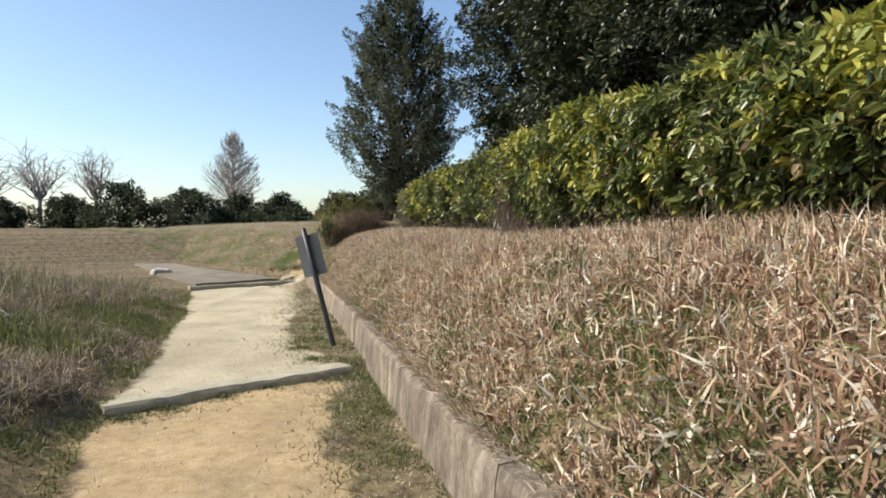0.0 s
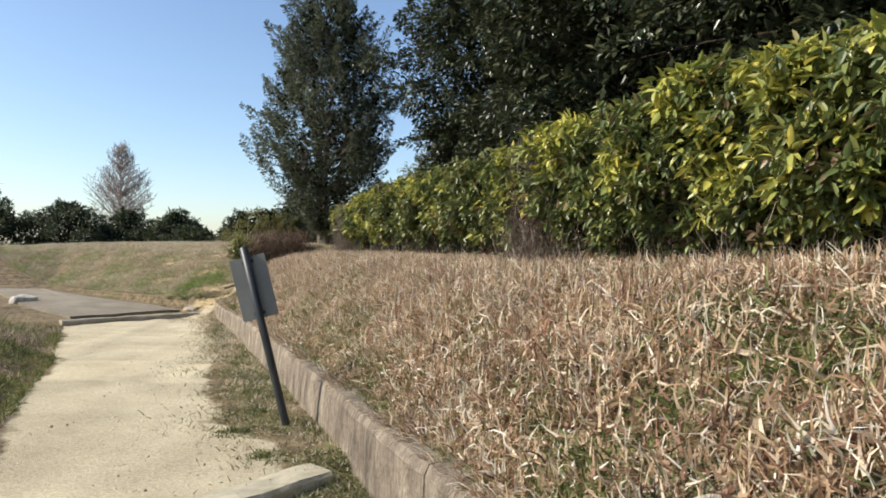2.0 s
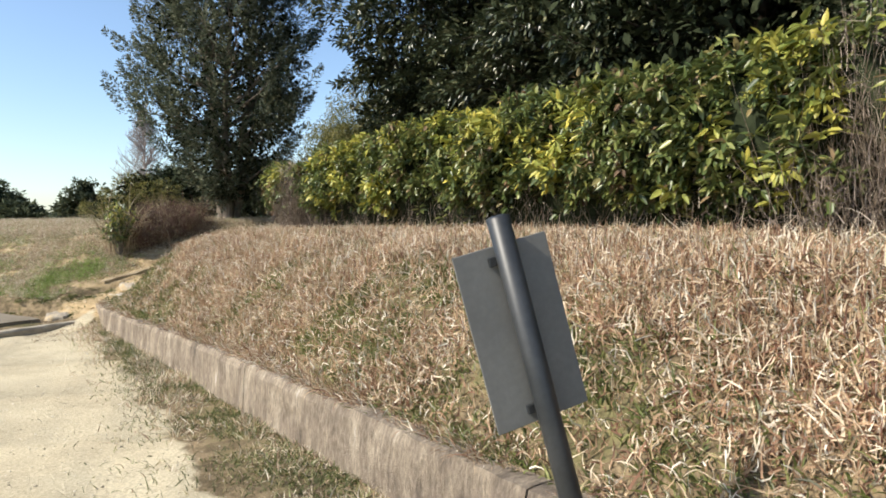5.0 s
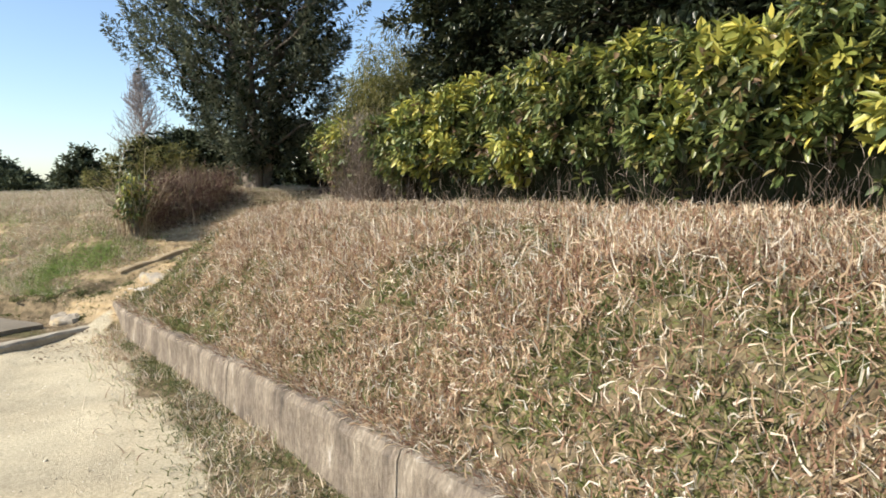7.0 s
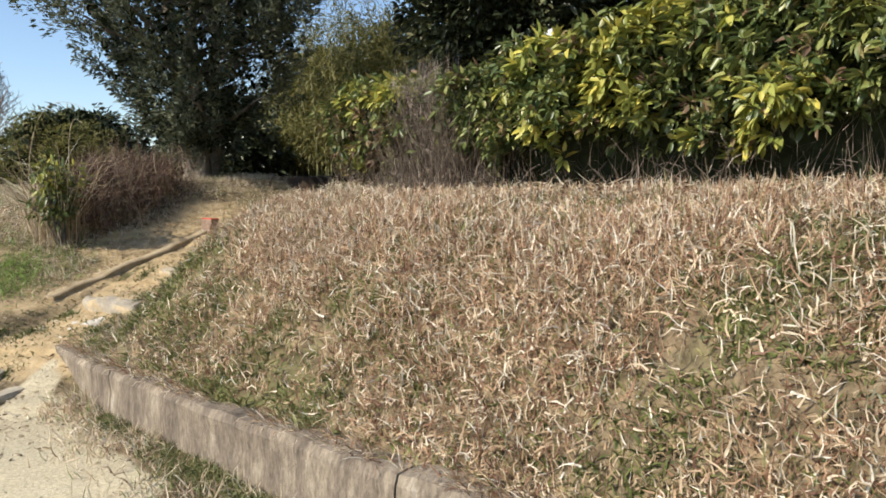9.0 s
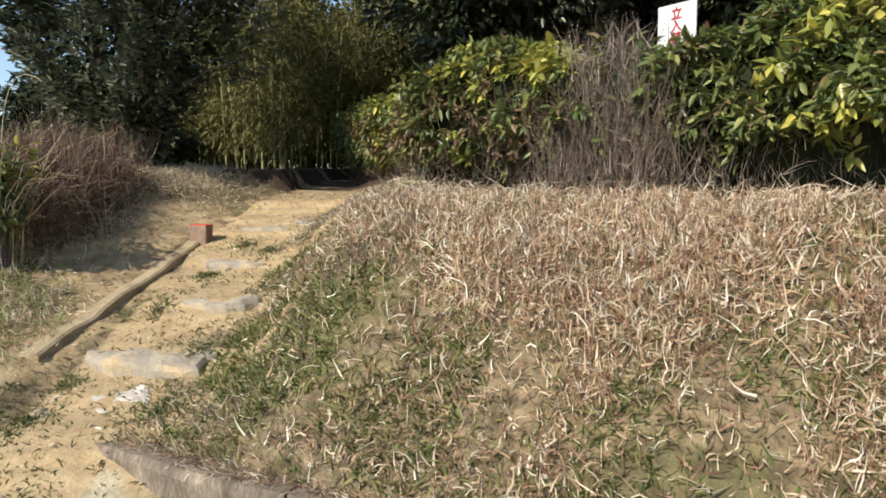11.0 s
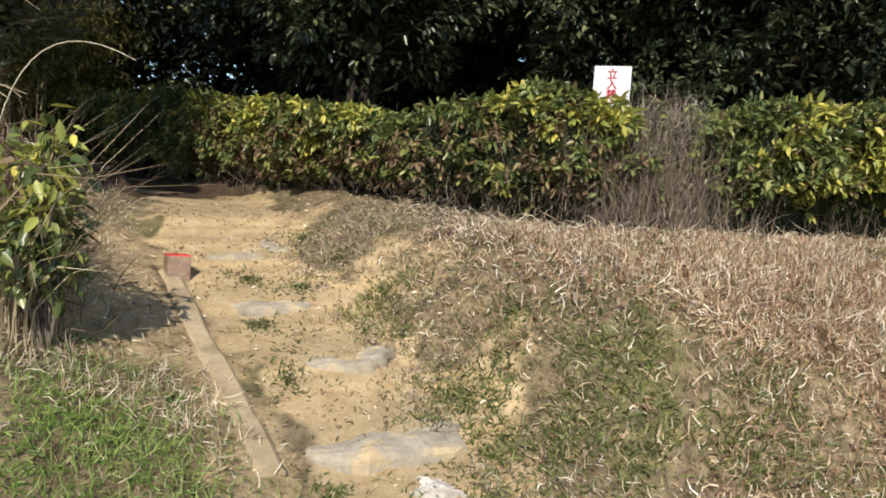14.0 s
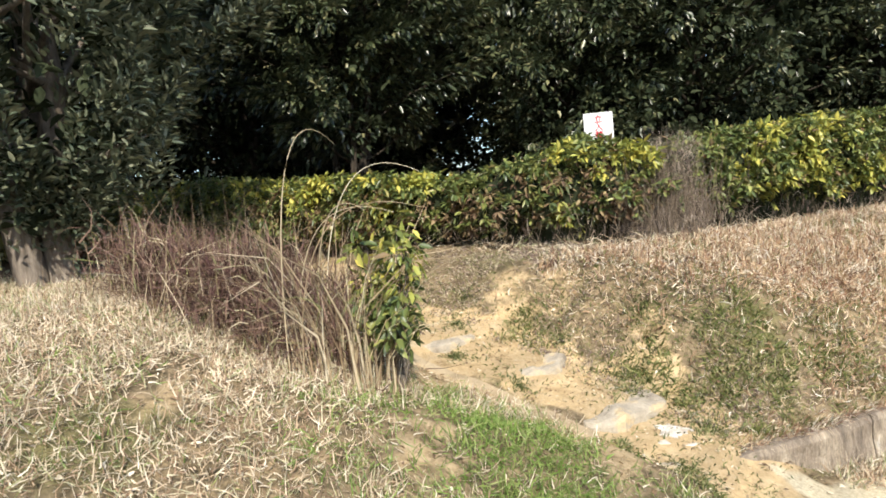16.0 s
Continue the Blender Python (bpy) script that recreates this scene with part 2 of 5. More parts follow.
# ---- mesh tools ----
def np_mesh(name, verts, faces, material, smooth=False):
    """A mesh from arrays of places and of equal-sided faces."""
    verts, faces = np.asarray(verts, np.float32), np.asarray(faces, np.int32)
    k = faces.shape[1]
    me = bpy.data.meshes.new(name)
    me.vertices.add(len(verts))
    me.vertices.foreach_set("co", verts.ravel())
    me.loops.add(faces.size)
    me.loops.foreach_set("vertex_index", faces.ravel())
    me.polygons.add(len(faces))
    me.polygons.foreach_set("loop_start", np.arange(len(faces), dtype=np.int32) * k)
    me.polygons.foreach_set("loop_total", np.full(len(faces), k, np.int32))
    if smooth:
        me.polygons.foreach_set("use_smooth", np.ones(len(faces), bool))
    me.materials.append(material)
    me.update(calc_edges=True)
    return me


def part(name, data, material, parent, label=""):
    if isinstance(data, bmesh.types.BMesh):
        me = bpy.data.meshes.new(name)
        data.to_mesh(me)
        data.free()
        me.materials.append(material)
    else:
        me = data
    ob = new(name, me)
    if parent is not None:
        ob.parent = parent
    return tagged(ob, label)


def thing(name, place, label, category, group="", kind=""):
    ob = new(name)
    ob.location = place
    ob.empty_display_size = 0.2
    return tagged(ob, label, category, group, kind)


def frames(dirs):
    """Two side vectors for each direction."""
    d = dirs / np.linalg.norm(dirs, axis=1, keepdims=True)
    ref = np.where(np.abs(d[:, 2:3]) > 0.9, np.array([[1.0, 0, 0]]), np.array([[0, 0, 1.0]]))
    s = np.cross(d, ref)
    s /= np.linalg.norm(s, axis=1, keepdims=True)
    return d, s, np.cross(s, d)


def leaf_mesh(name, at, dirs, length, width, material, fold=0.25, droop=0.25):
    """Pointed leaves folded along the midrib, one for each place."""
    n = len(at)
    d, s, u = frames(dirs)
    turn = rng.uniform(-0.9, 0.9, n)[:, None]
    s, u = s * np.cos(turn) + u * np.sin(turn), u * np.cos(turn) - s * np.sin(turn)
    L, W = np.asarray(length).reshape(-1, 1) * np.ones((n, 1)), np.asarray(width).reshape(-1, 1) * np.ones((n, 1))
    v = np.empty((n, 6, 3))
    for i, (a, b) in enumerate(((0, 0), (0.3, 0.5), (0.68, 0.42), (1, 0), (0.68, -0.42), (0.3, -0.5))):
        v[:, i] = at + d * L * a + s * W * b + u * (W * abs(b) * fold - L * a * a * droop)
    base = (np.arange(n) * 6)[:, None]
    f = np.concatenate([base + np.array([[0, 1, 2, 3]]), base + np.array([[3, 4, 5, 0]])])
    return np_mesh(name, v.reshape(-1, 3), f, material)


def blade_mesh(name, at, heading, lean, length, width, curl, material):
    """Grass blades: tapering strips of three pieces that bend over."""
    n = len(at)
    h = np.stack([np.cos(heading), np.sin(heading), np.zeros(n)], 1)
    side = np.stack([-np.sin(heading), np.cos(heading), np.zeros(n)], 1)
    v = np.empty((n, 7, 3))
    p, ang = np.array(at, float), np.array(lean, float)
    phi = rng.uniform(-1.5, 1.5, n)[:, None]
    twist = rng.normal(0, 0.5, n)[:, None]
    for i in range(4):
        w = (width * (1 - i / 3.0) ** 0.7)[:, None]
        if i < 3:
            nrm = h * np.cos(ang)[:, None] - np.array([[0, 0, 1.0]]) * np.sin(ang)[:, None]
            flat = side * np.cos(phi + twist * i) + nrm * np.sin(phi + twist * i)
            v[:, 2 * i], v[:, 2 * i + 1] = p - flat * w / 2, p + flat * w / 2
        else:
            v[:, 6] = p
        step = (length / 3)[:, None]
        p = p + step * (h * np.sin(ang)[:, None] + np.array([[0, 0, 1.0]]) * np.cos(ang)[:, None])
        ang = ang + curl
    base = (np.arange(n) * 7)[:, None]
    f = np.concatenate([base + np.array([[0, 1, 3]]), base + np.array([[0, 3, 2]]), base + np.array([[2, 3, 5]]), base + np.array([[2, 5, 4]]), base + np.array([[4, 5, 6]])])
    return np_mesh(name, v.reshape(-1, 3), f, material)


def tubes(name, lines, material, sides=5):
    """Tapered round limbs; each line is a list of (place, radius)."""
    V, F, k = [], [], 0
    for line in lines:
        pts = np.array([p for p, r in line], float)
        rad = np.array([r for p, r in line], float)
        t = np.gradient(pts, axis=0)
        d, s, u = frames(t)
        for i in range(len(pts)):
            a = np.arange(sides) * 2 * math.pi / sides
            V.append(pts[i] + rad[i] * (np.cos(a)[:, None] * s[i] + np.sin(a)[:, None] * u[i]))
        for i in range(len(pts) - 1):
            for j in range(sides):
                a, b = k + i * sides + j, k + i * sides + (j + 1) % sides
                F.append((a, b, b + sides, a + sides))
        k += len(pts) * sides
    return np_mesh(name, np.concatenate(V), F, material, smooth=True)


def box(bm, size, m=Matrix(), bevel=0.0, jitter=0.0, cuts=0):
    g = bmesh.ops.create_cube(bm, size=1.0, matrix=m @ Matrix.Diagonal((*size, 1)))
    vs = g["verts"]
    es = list({e for v in vs for e in v.link_edges})
    if bevel:
        r = bmesh.ops.bevel(bm, geom=es, offset=bevel, segments=2, affect="EDGES", profile=0.6)
        vs = list({v for f in r["faces"] for v in f.verts} | {v for v in vs if v.is_valid})
    if cuts:
        es = list({e for v in vs for e in v.link_edges})
        bmesh.ops.subdivide_edges(bm, edges=es, cuts=cuts, use_grid_fill=True)
        vs = list(bm.verts)
    if jitter:
        for v in vs:
            v.co += Vector(noise.noise_vector(v.co * 3.1)) * jitter + Vector(noise.noise_vector(v.co * 11)) * jitter * 0.35
    return bm


# ---- the lie of the land ----
def lerp(x, xs, ys):
    return np.interp(x, xs, ys)


def smooth(a, b, x):
    t = np.clip((x - a) / (b - a), 0, 1)
    return t * t * (3 - 2 * t)


def wall_x(y):
    return lerp(y, [-8, 3.15, 7.75, 12.7, 16.2, 17.1], [-1.25, -1.57, -1.76, -1.95, -2.2, -2.22])


def wall_top(y):
    return lerp(y, [0, 8, 10.5, 12.5, 14.5, 16.3, 17.1], [0.40, 0.40, 0.385, 0.35, 0.295, 0.28, 0.28])


def path_left(y):
    return lerp(y, [-8, 3.15, 5.15, 7.15, 9.2, 11.4, 15.4, 18], [-3.3, -3.45, -3.72, -3.75, -3.95, -4.1, -4.65, -5.6])


TRAIL, TDIR = np.array([-2.25, 17.15]), np.array([0.906, 0.423])
FOOT, FDIR = np.array([-2.2, 17.3]), np.array([0.76, 0.65])
KERB_A, KERB_B = np.array([-2.30, 16.90]), np.array([-4.70, 15.45])
KDIR = (KERB_B - KERB_A) / np.linalg.norm(KERB_B - KERB_A)
KNORM = np.array([KDIR[1], -KDIR[0]])


def trail_sq(x, y):
    dx, dy = x - TRAIL[0], y - TRAIL[1]
    s = dx * TDIR[0] + dy * TDIR[1]
    return s, -dx * TDIR[1] + dy * TDIR[0] + 0.1 * np.sin(s * 1.9)


def fbm(x, y, f=1.0, seed=0.0):
    z = 0.0
    for i, (k, a) in enumerate(((1.0, 0.5), (2.1, 0.27), (4.3, 0.15))):
        z = z + a * np.sin(k * f * (x * 1.3 + y * 0.7) + seed + i * 1.7) * np.cos(k * f * (y * 1.1 - x * 0.55) + seed * 0.7 + i * 2.3)
    return z


def height(x, y):
    """The ground's height."""
    x, y = np.asarray(x, float), np.asarray(y, float)
    k = (x - KERB_A[0]) * KNORM[0] + (y - KERB_A[1]) * KNORM[1]
    low = np.where(k > 0, 0.05 + 0.05 * np.minimum(k, 4.6), 0.0) * smooth(-0.02, 0.06, k) + 0.95 * smooth(4.9, 9.5, k)
    low = low + 0.062 * smooth(-0.12, 0.02, (y - 6.19) - 0.59 * (x + 2.83)) * (1 - smooth(8.5, 12.0, y))
    # mound of weeds beside the path
    off = path_left(y) - x
    mound = (0.16 * smooth(0.0, 0.6, off) + 0.5 * smooth(0.4, 3.5, off)) * (1 - smooth(11, 15, y))
    low = low + mound
    u = x - wall_x(y)
    slope = lerp(u, [0, 0.2, 0.4, 0.65, 1.0, 1.4, 1.8, 3, 8, 30], [0.33, 0.40, 0.60, 0.83, 1.05, 1.17, 1.24, 1.37, 1.8, 2.2])
    slope = slope + 0.1 * (1 - smooth(3.0, 7.0, y)) * smooth(0.8, 1.6, u) - 0.07 * smooth(9.5, 13.0, y) * (1 - smooth(0.3, 0.9, u))
    right = np.where(u > 0.1, slope, low)
    d = (x - FOOT[0]) * FDIR[0] + (y - FOOT[1]) * FDIR[1]
    bank = np.where(d > -0.3, lerp(d, [-0.3, 0, 0.6, 1.4, 1.9, 3, 5, 9], [0.30, 0.38, 0.63, 1.05, 1.23, 1.42, 1.52, 1.55]), low)
    bank = bank - 0.34 * smooth(24, 34, y) * (d > 0)
    lo_w = smooth(-1.0, 0.0, d)
    bank = low * (1 - lo_w) + np.maximum(bank, low) * lo_w
    s, q = trail_sq(x, y)
    q0 = q - 0.1 * np.sin(s * 1.9)
    bank = np.where((s > -0.2) & (s < 4.5), np.minimum(bank, np.maximum(0.37 + 0.21 * s + 0.3 * np.maximum(q0 - 0.42, 0), low)), bank)
    tread = lerp(s + 0.07 * fbm(x, y, 2.6, 4.0), [-1.2, -0.35, 0.0, 0.56, 0.74, 1.2, 1.38, 1.93, 2.12, 2.63, 2.82, 3.2, 3.42, 6, 12], [0.02, 0.09, 0.3, 0.4, 0.53, 0.58, 0.69, 0.75, 0.87, 0.93, 1.03, 1.09, 1.2, 1.35, 1.5])
    wl, wr = smooth(0.34, 0.46, q0), smooth(-0.32, -1.15, q)
    ahead = smooth(-0.9, -0.1, s)
    mixed = tread * (1 - wl) * (1 - wr) + bank * wl + right * wr
    side = np.where(q > 0.1, bank, right)
    z = side * (1 - ahead) + mixed * ahead
    z = z + 0.018 * fbm(x, y, 2.3) * smooth(0.0, 0.5, np.abs(u)) + 0.01 * fbm(x, y, 7.0, 2.0)
    return z


def axis(lo, hi, step, far):
    fine = list(np.arange(lo, hi + 1e-6, step))
    out, d, a, b = [], step, lo, hi
    left, right = [], []
    while b < far:
        d *= 1.22
        a, b = a - d, b + d
        left.append(a)
        right.append(b)
    return np.array(left[::-1] + fine + right)


def build_ground():
    xs, ys = axis(-7.0, 3.0, 0.09, 2600), axis(-1.0, 23.0, 0.09, 2600)
    X, Y = np.meshgrid(xs, ys)
    Z = height(X, Y)
    nx, ny = len(xs), len(ys)
    i = (np.arange(ny - 1)[:, None] * nx + np.arange(nx - 1)[None, :]).ravel()
    F = np.stack([i, i + 1, i + 1 + nx, i + nx], 1)
    me = np_mesh("ground", np.stack([X, Y, Z], 2).reshape(-1, 3), F, M_GROUND, smooth=True)
    x, y = X.ravel(), Y.ravel()
    s, q = trail_sq(x, y)
    u = x - wall_x(y)
    k = (x - KERB_A[0]) * KNORM[0] + (y - KERB_A[1]) * KNORM[1]
    d = (x - FOOT[0]) * FDIR[0] + (y - FOOT[1]) * FDIR[1]
    right_edge = wall_x(y) - lerp(y, [0, 4.95, 6.55, 7.95, 10.5, 16], [0.5, 0.55, 0.25, 0.68, 0.62, 0.12])
    ragged = 0.16 * fbm(x, y, 3.3, 0.8) + 0.08 * fbm(x, y, 9.0, 3.0)
    inpath = smooth(-0.2, 0.2, x - path_left(y) + ragged) * smooth(-0.2, 0.2, right_edge - x + ragged) * (1 - smooth(-0.05, 0.05, k))
    nearside = 1 - smooth(-0.05, 0.1, (y - 6.19) - 0.59 * (x + 2.83))
    gravel = inpath * (1 - nearside)
    apron = (1 - smooth(-0.9, -0.3, d)) * smooth(0.0, 0.2, k) * smooth(-6.6, -6.1, x)
    dirt = inpath * nearside
    ontrail = (1 - smooth(0.3, 0.62, np.abs(q + 0.08) + 0.22 * fbm(x, y, 3.7, 2.0))) * smooth(-0.5, -0.1, s) * (1 - smooth(4.2, 5.0, s))
    patch = 0.55 * smooth(0.02, 0.3, fbm(x, y, 3.4, 5.0)) * (1 - smooth(0.7, 1.6, np.abs(q))) * smooth(0.1, 0.5, s)
    dirt = np.maximum(dirt, np.maximum(ontrail, patch))
    bald = 0.22 * smooth(0.2, 0.6, d) * (1 - smooth(2.5, 3.5, d)) * smooth(-5.5, -4.0, x) + 0.28 * smooth(0.22, 0.42, fbm(x, y, 3.1, 1.0)) * smooth(0.0, 0.2, d) * (1 - smooth(1.5, 2.4, d)) * smooth(-4.5, -3.5, x)
    verge = 0.6 * (1 - smooth(0.6, 1.1, q - 0.35 * smooth(0.8, 1.8, s) + 0.3 * fbm(x, y, 2.9, 6.0))) * smooth(0.42, 0.5, q) * smooth(-0.1, 0.3, s) * (1 - smooth(3.0, 4.0, s))
    dirt = np.maximum(dirt, np.maximum(bald, verge))
    green = smooth(0.0, 0.5, fbm(x, y, 1.9, 3.0)) * 0.5
    green = green * (off_path := (x > path_left(y))) + 0.15 * (1 - off_path)
    green = np.maximum(green, 0.4 * smooth(0.0, 0.2, right_edge * 0 + (x - right_edge)) * (1 - smooth(-0.05, 0.0, u)) * (y < 16.4))
    green = np.maximum(green, 0.4 * smooth(1.6, 3.5, d) * (x < 2))
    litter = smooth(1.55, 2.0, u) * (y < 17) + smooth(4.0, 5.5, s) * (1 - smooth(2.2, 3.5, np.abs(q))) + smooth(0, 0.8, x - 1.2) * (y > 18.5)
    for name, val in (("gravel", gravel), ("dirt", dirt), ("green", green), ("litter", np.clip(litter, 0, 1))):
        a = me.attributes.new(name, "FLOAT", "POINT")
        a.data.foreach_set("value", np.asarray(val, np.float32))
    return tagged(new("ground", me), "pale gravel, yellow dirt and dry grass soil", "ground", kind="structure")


build_ground()


# ---- retaining wall, kerbs, pad ----
def wall_piece(y0, y1, top0, top1):
    """One cast length of the low wall, rough and a little uneven."""
    bm = bmesh.new()
    n = max(2, int((y1 - y0) / 0.12))
    rows = []
    prof = [(0.0, -0.35), (0.0, 0.0), (0.008, 0.5), (0.014, 0.86), (0.035, 0.985), (0.075, 1.0), (0.16, 1.0), (0.19, 0.96), (0.19, -0.35)]
    for i in range(n + 1):
        t = i / n
        y = y0 + (y1 - y0) * t
        top = top0 + (top1 - top0) * t + 0.022 * noise.noise(Vector((y * 1.7, 3.0, 0))) + 0.016 * noise.noise(Vector((y * 6, 1.0, 0)))
        row = []
        for a, b in prof:
            z = b * top
            dx = 0.018 * noise.noise(Vector((y * 2.3, z * 5, 2.0))) + 0.012 * noise.noise(Vector((y * 9, z * 11, 4.0)))
            row.append(bm.verts.new((float(wall_x(y)) + a + dx, y, z)))
        rows.append(row)
    for r0, r1 in zip(rows, rows[1:]):
        for j in range(len(prof) - 1):
            bm.faces.new((r0[j], r0[j + 1], r1[j + 1], r1[j]))
    bm.faces.new(rows[0][::-1])
    bm.faces.new(rows[-1])
    bmesh.ops.recalc_face_normals(bm, faces=bm.faces[:])
    return bm


wall = thing("retaining_wall", (0, 0, 0), "low weathered concrete retaining wall with pale streaks", "retaining wall", kind="structure")
cuts_y = [-3.0, 0.4, 3.0, 5.6, 8.4, 11.3, 13.4, 15.93, 17.02]
for a, b in zip(cuts_y, cuts_y[1:]):
    part("panel", wall_piece(a + 0.006, b - 0.006, float(wall_top(a)), float(wall_top(b))), M_WALL, wall)


def bar(bm, a, b, z0, z1, width, jitter=0.012):
    """A long kerb from a to b with rough, rounded edges."""
    a, b = Vector((*a, 0)), Vector((*b, 0))
    ln = (b - a).length
    ang = math.atan2(b.y - a.y, b.x - a.x)
    n = max(3, int(ln / 0.12))
    w = width / 2
    prof = [(-w, z0), (-w, z1 - 0.03), (-w + 0.02, z1 - 0.005), (-w * 0.3, z1), (w * 0.3, z1), (w - 0.02, z1 - 0.005), (w, z1 - 0.03), (w, z0)]
    m = Matrix.Translation(a) @ Matrix.Rotation(ang, 4, "Z")
    rows = []
    for i in range(n + 1):
        row = []
        for o, z in prof:
            p = m @ Vector((ln * i / n, o, z))
            p += Vector(noise.noise_vector(p * 4)) * jitter + Vector(noise.noise_vector(p * 13)) * jitter * 0.4
            row.append(bm.verts.new(p))
        rows.append(row)
    for r0, r1 in zip(rows, rows[1:]):
        for j in range(len(prof) - 1):
            bm.faces.new((r0[j], r1[j], r1[j + 1], r0[j + 1]))
    bm.faces.new(rows[0])
    bm.faces.new(rows[-1][::-1])
    bmesh.ops.recalc_face_normals(bm, faces=bm.faces[:])
    return bm


ob = part("step_timber", bar(bmesh.new(), (-3.80, 5.62), (-1.92, 6.73), -0.06, 0.076, 0.24, 0.022), M_LOG, None)
tagged(ob, "weathered grey step edge lying across the path", "step")
ob = part("kerb", bar(bmesh.new(), KERB_A, KERB_B, -0.05, 0.085, 0.15), M_KERB, None)
tagged(ob, "worn concrete kerb across the end of the gravel path", "kerb", kind="structure")


def build_pad():
    """Old asphalt slab beyond the kerb, rising slightly."""
    bm = bmesh.new()
    out = [(-2.86, 17.0), (-4.62, 15.85), (-5.75, 17.6), (-6.9, 20.3), (-6.0, 20.5), (-4.75, 18.95), (-3.4, 17.75)]
    pts = []
    for i, p in enumerate(out):
        q = out[(i + 1) % len(out)]
        for j in range(6):
            t = j / 6
            x, y = p[0] + (q[0] - p[0]) * t, p[1] + (q[1] - p[1]) * t
            pts.append((x + 0.04 * noise.noise(Vector((x * 3, y * 3, 0))), y + 0.04 * noise.noise(Vector((x * 3, y * 3, 5)))))
    top = [bm.verts.new((x, y, float(height(x, y)) + 0.045)) for x, y in pts]
    low = [bm.verts.new((x, y, float(height(x, y)) - 0.12)) for x, y in pts]
    cx, cy = -4.7, 17.9
    mid = bm.verts.new((cx, cy, float(height(cx, cy)) + 0.07))
    n = len(pts)
    for i in range(n):
        j = (i + 1) % n
        bm.faces.new((top[i], top[j], mid))
        bm.faces.new((low[i], low[j], top[j], top[i]))
    bmesh.ops.recalc_face_normals(bm, faces=bm.faces[:])
    return bm


tagged(part("asphalt_pad", build_pad(), M_PAD, None), "worn grey asphalt slab beyond the kerb", "pavement", kind="structure")


def rough_stone(name, place, size, turn, material, label, category="stone", group="", seed=0, sink=0.4):
    bm = bmesh.new()
    bmesh.ops.create_icosphere(bm, subdivisions=3, radius=0.5)
    for v in bm.verts:
        c = v.co
        m = max(abs(c.x), abs(c.y), abs(c.z))
        c *= 0.55 + 0.45 * 0.5 / max(m, 1e-6) * 0.9
        v.co = Vector((c.x * size[0], c.y * size[1], c.z * size[2]))
        v.co += Vector(noise.noise_vector(v.co * 5 + Vector((seed, 0, 0)))) * 0.2 * min(size)
    ob = part(name, bm, material, None)
    ob.matrix_world = pose(place[0], place[1], float(height(place[0], place[1])) + size[2] * (0.5 - sink), 0, 0, turn)
    return tagged(ob, label, category, group)


def slab(name, place, size, turn, material, label, category="stone", group="", seed=0):
    """A flat broken stone sunk in the ground: uneven outline, worn top, steep chipped sides."""
    bm = bmesh.new()
    n, rings = 26, []
    for j, (k, h) in enumerate(((1.04, -1.0), (1.0, -0.18), (0.95, -0.03), (0.78, 0.0), (0.5, 0.02), (0.22, 0.0))):
        ring = []
        for i in range(n):
            a = 2 * math.pi * i / n
            c, s_ = math.cos(a), math.sin(a)
            m = (abs(c) ** 3.2 + abs(s_) ** 3.2) ** (-1 / 3.2)
            m *= 1 + 0.2 * noise.noise(Vector((c * 1.6 + seed, s_ * 1.6, 0.3))) + 0.1 * noise.noise(Vector((c * 5 + seed, s_ * 5, 1.3)))
            co = Vector((c * m * k * size[0] * 0.5, s_ * m * k * size[1] * 0.5, h * size[2]))
            co.z += 0.03 * noise.noise(Vector((co.x * 6 + seed, co.y * 6, 0.0))) + 0.012 * noise.noise(Vector((co.x * 22, co.y * 22, seed)))
            ring.append(bm.verts.new(co))
        rings.append(ring)
    for r0, r1 in zip(rings, rings[1:]):
        for i in range(n):
            bm.faces.new((r0[i], r0[(i + 1) % n], r1[(i + 1) % n], r1[i]))
    bm.faces.new(rings[-1])
    ob = part(name, bm, material, None)
    back = float(height(place[0] + 0.15 * TDIR[0], place[1] + 0.15 * TDIR[1]))
    here = float(height(place[0], place[1]))
    ob.matrix_world = pose(place[0], place[1], here + 0.3 * max(0.0, back - 0.02 - here) + (-0.005 if material is M_ROCK else -0.016), 2 * math.sin(seed), -7, turn)
    return tagged(ob, label, category, group)


for i, (x, y, sx, sy, sz, trn, mat_, lab) in enumerate((
        (-1.97, 17.5, 0.46, 0.4, 0.14, 20, M_STONE, "flat grey stone at the foot of the trail"),
        (-1.86, 17.25, 0.36, 0.3, 0.14, 50, M_ROCK, "pale broken rock half sunk in yellow dirt"),
        (-1.57, 17.40, 0.38, 0.8, 0.18, 12, M_STONE, "broad grey stone step half buried in dirt"),
        (-0.95, 17.62, 0.26, 0.6, 0.18, 15, M_STONE, "rough grey stone step edged with moss"),
        (-0.4, 18.0, 0.2, 0.5, 0.18, 20, M_STONE, "low weathered stone step on the trail"),
        (0.58, 18.05, 0.34, 0.34, 0.26, 30, M_STONE, "rounded grey stone beside the trail"),
        (0.3, 18.35, 0.22, 0.5, 0.16, 25, M_STONE, "small weathered stone step high on the trail"))):
    slab("trail_stone", (x, y), (sx, sy, sz), trn, mat_, lab, "stone", "stones of the trail", i * 3.7)
rough_stone("rock", (-5.75, 17.9), (0.5, 0.3, 0.25), 40, M_ROCK, "pale rock beside the asphalt slab", "rock", "", 9.0)
slab("rock", (-2.6, 17.25), (0.5, 0.36, 0.14), 70, M_STONE, "flat broken stone beyond the kerb", "rock", "", 4.0)


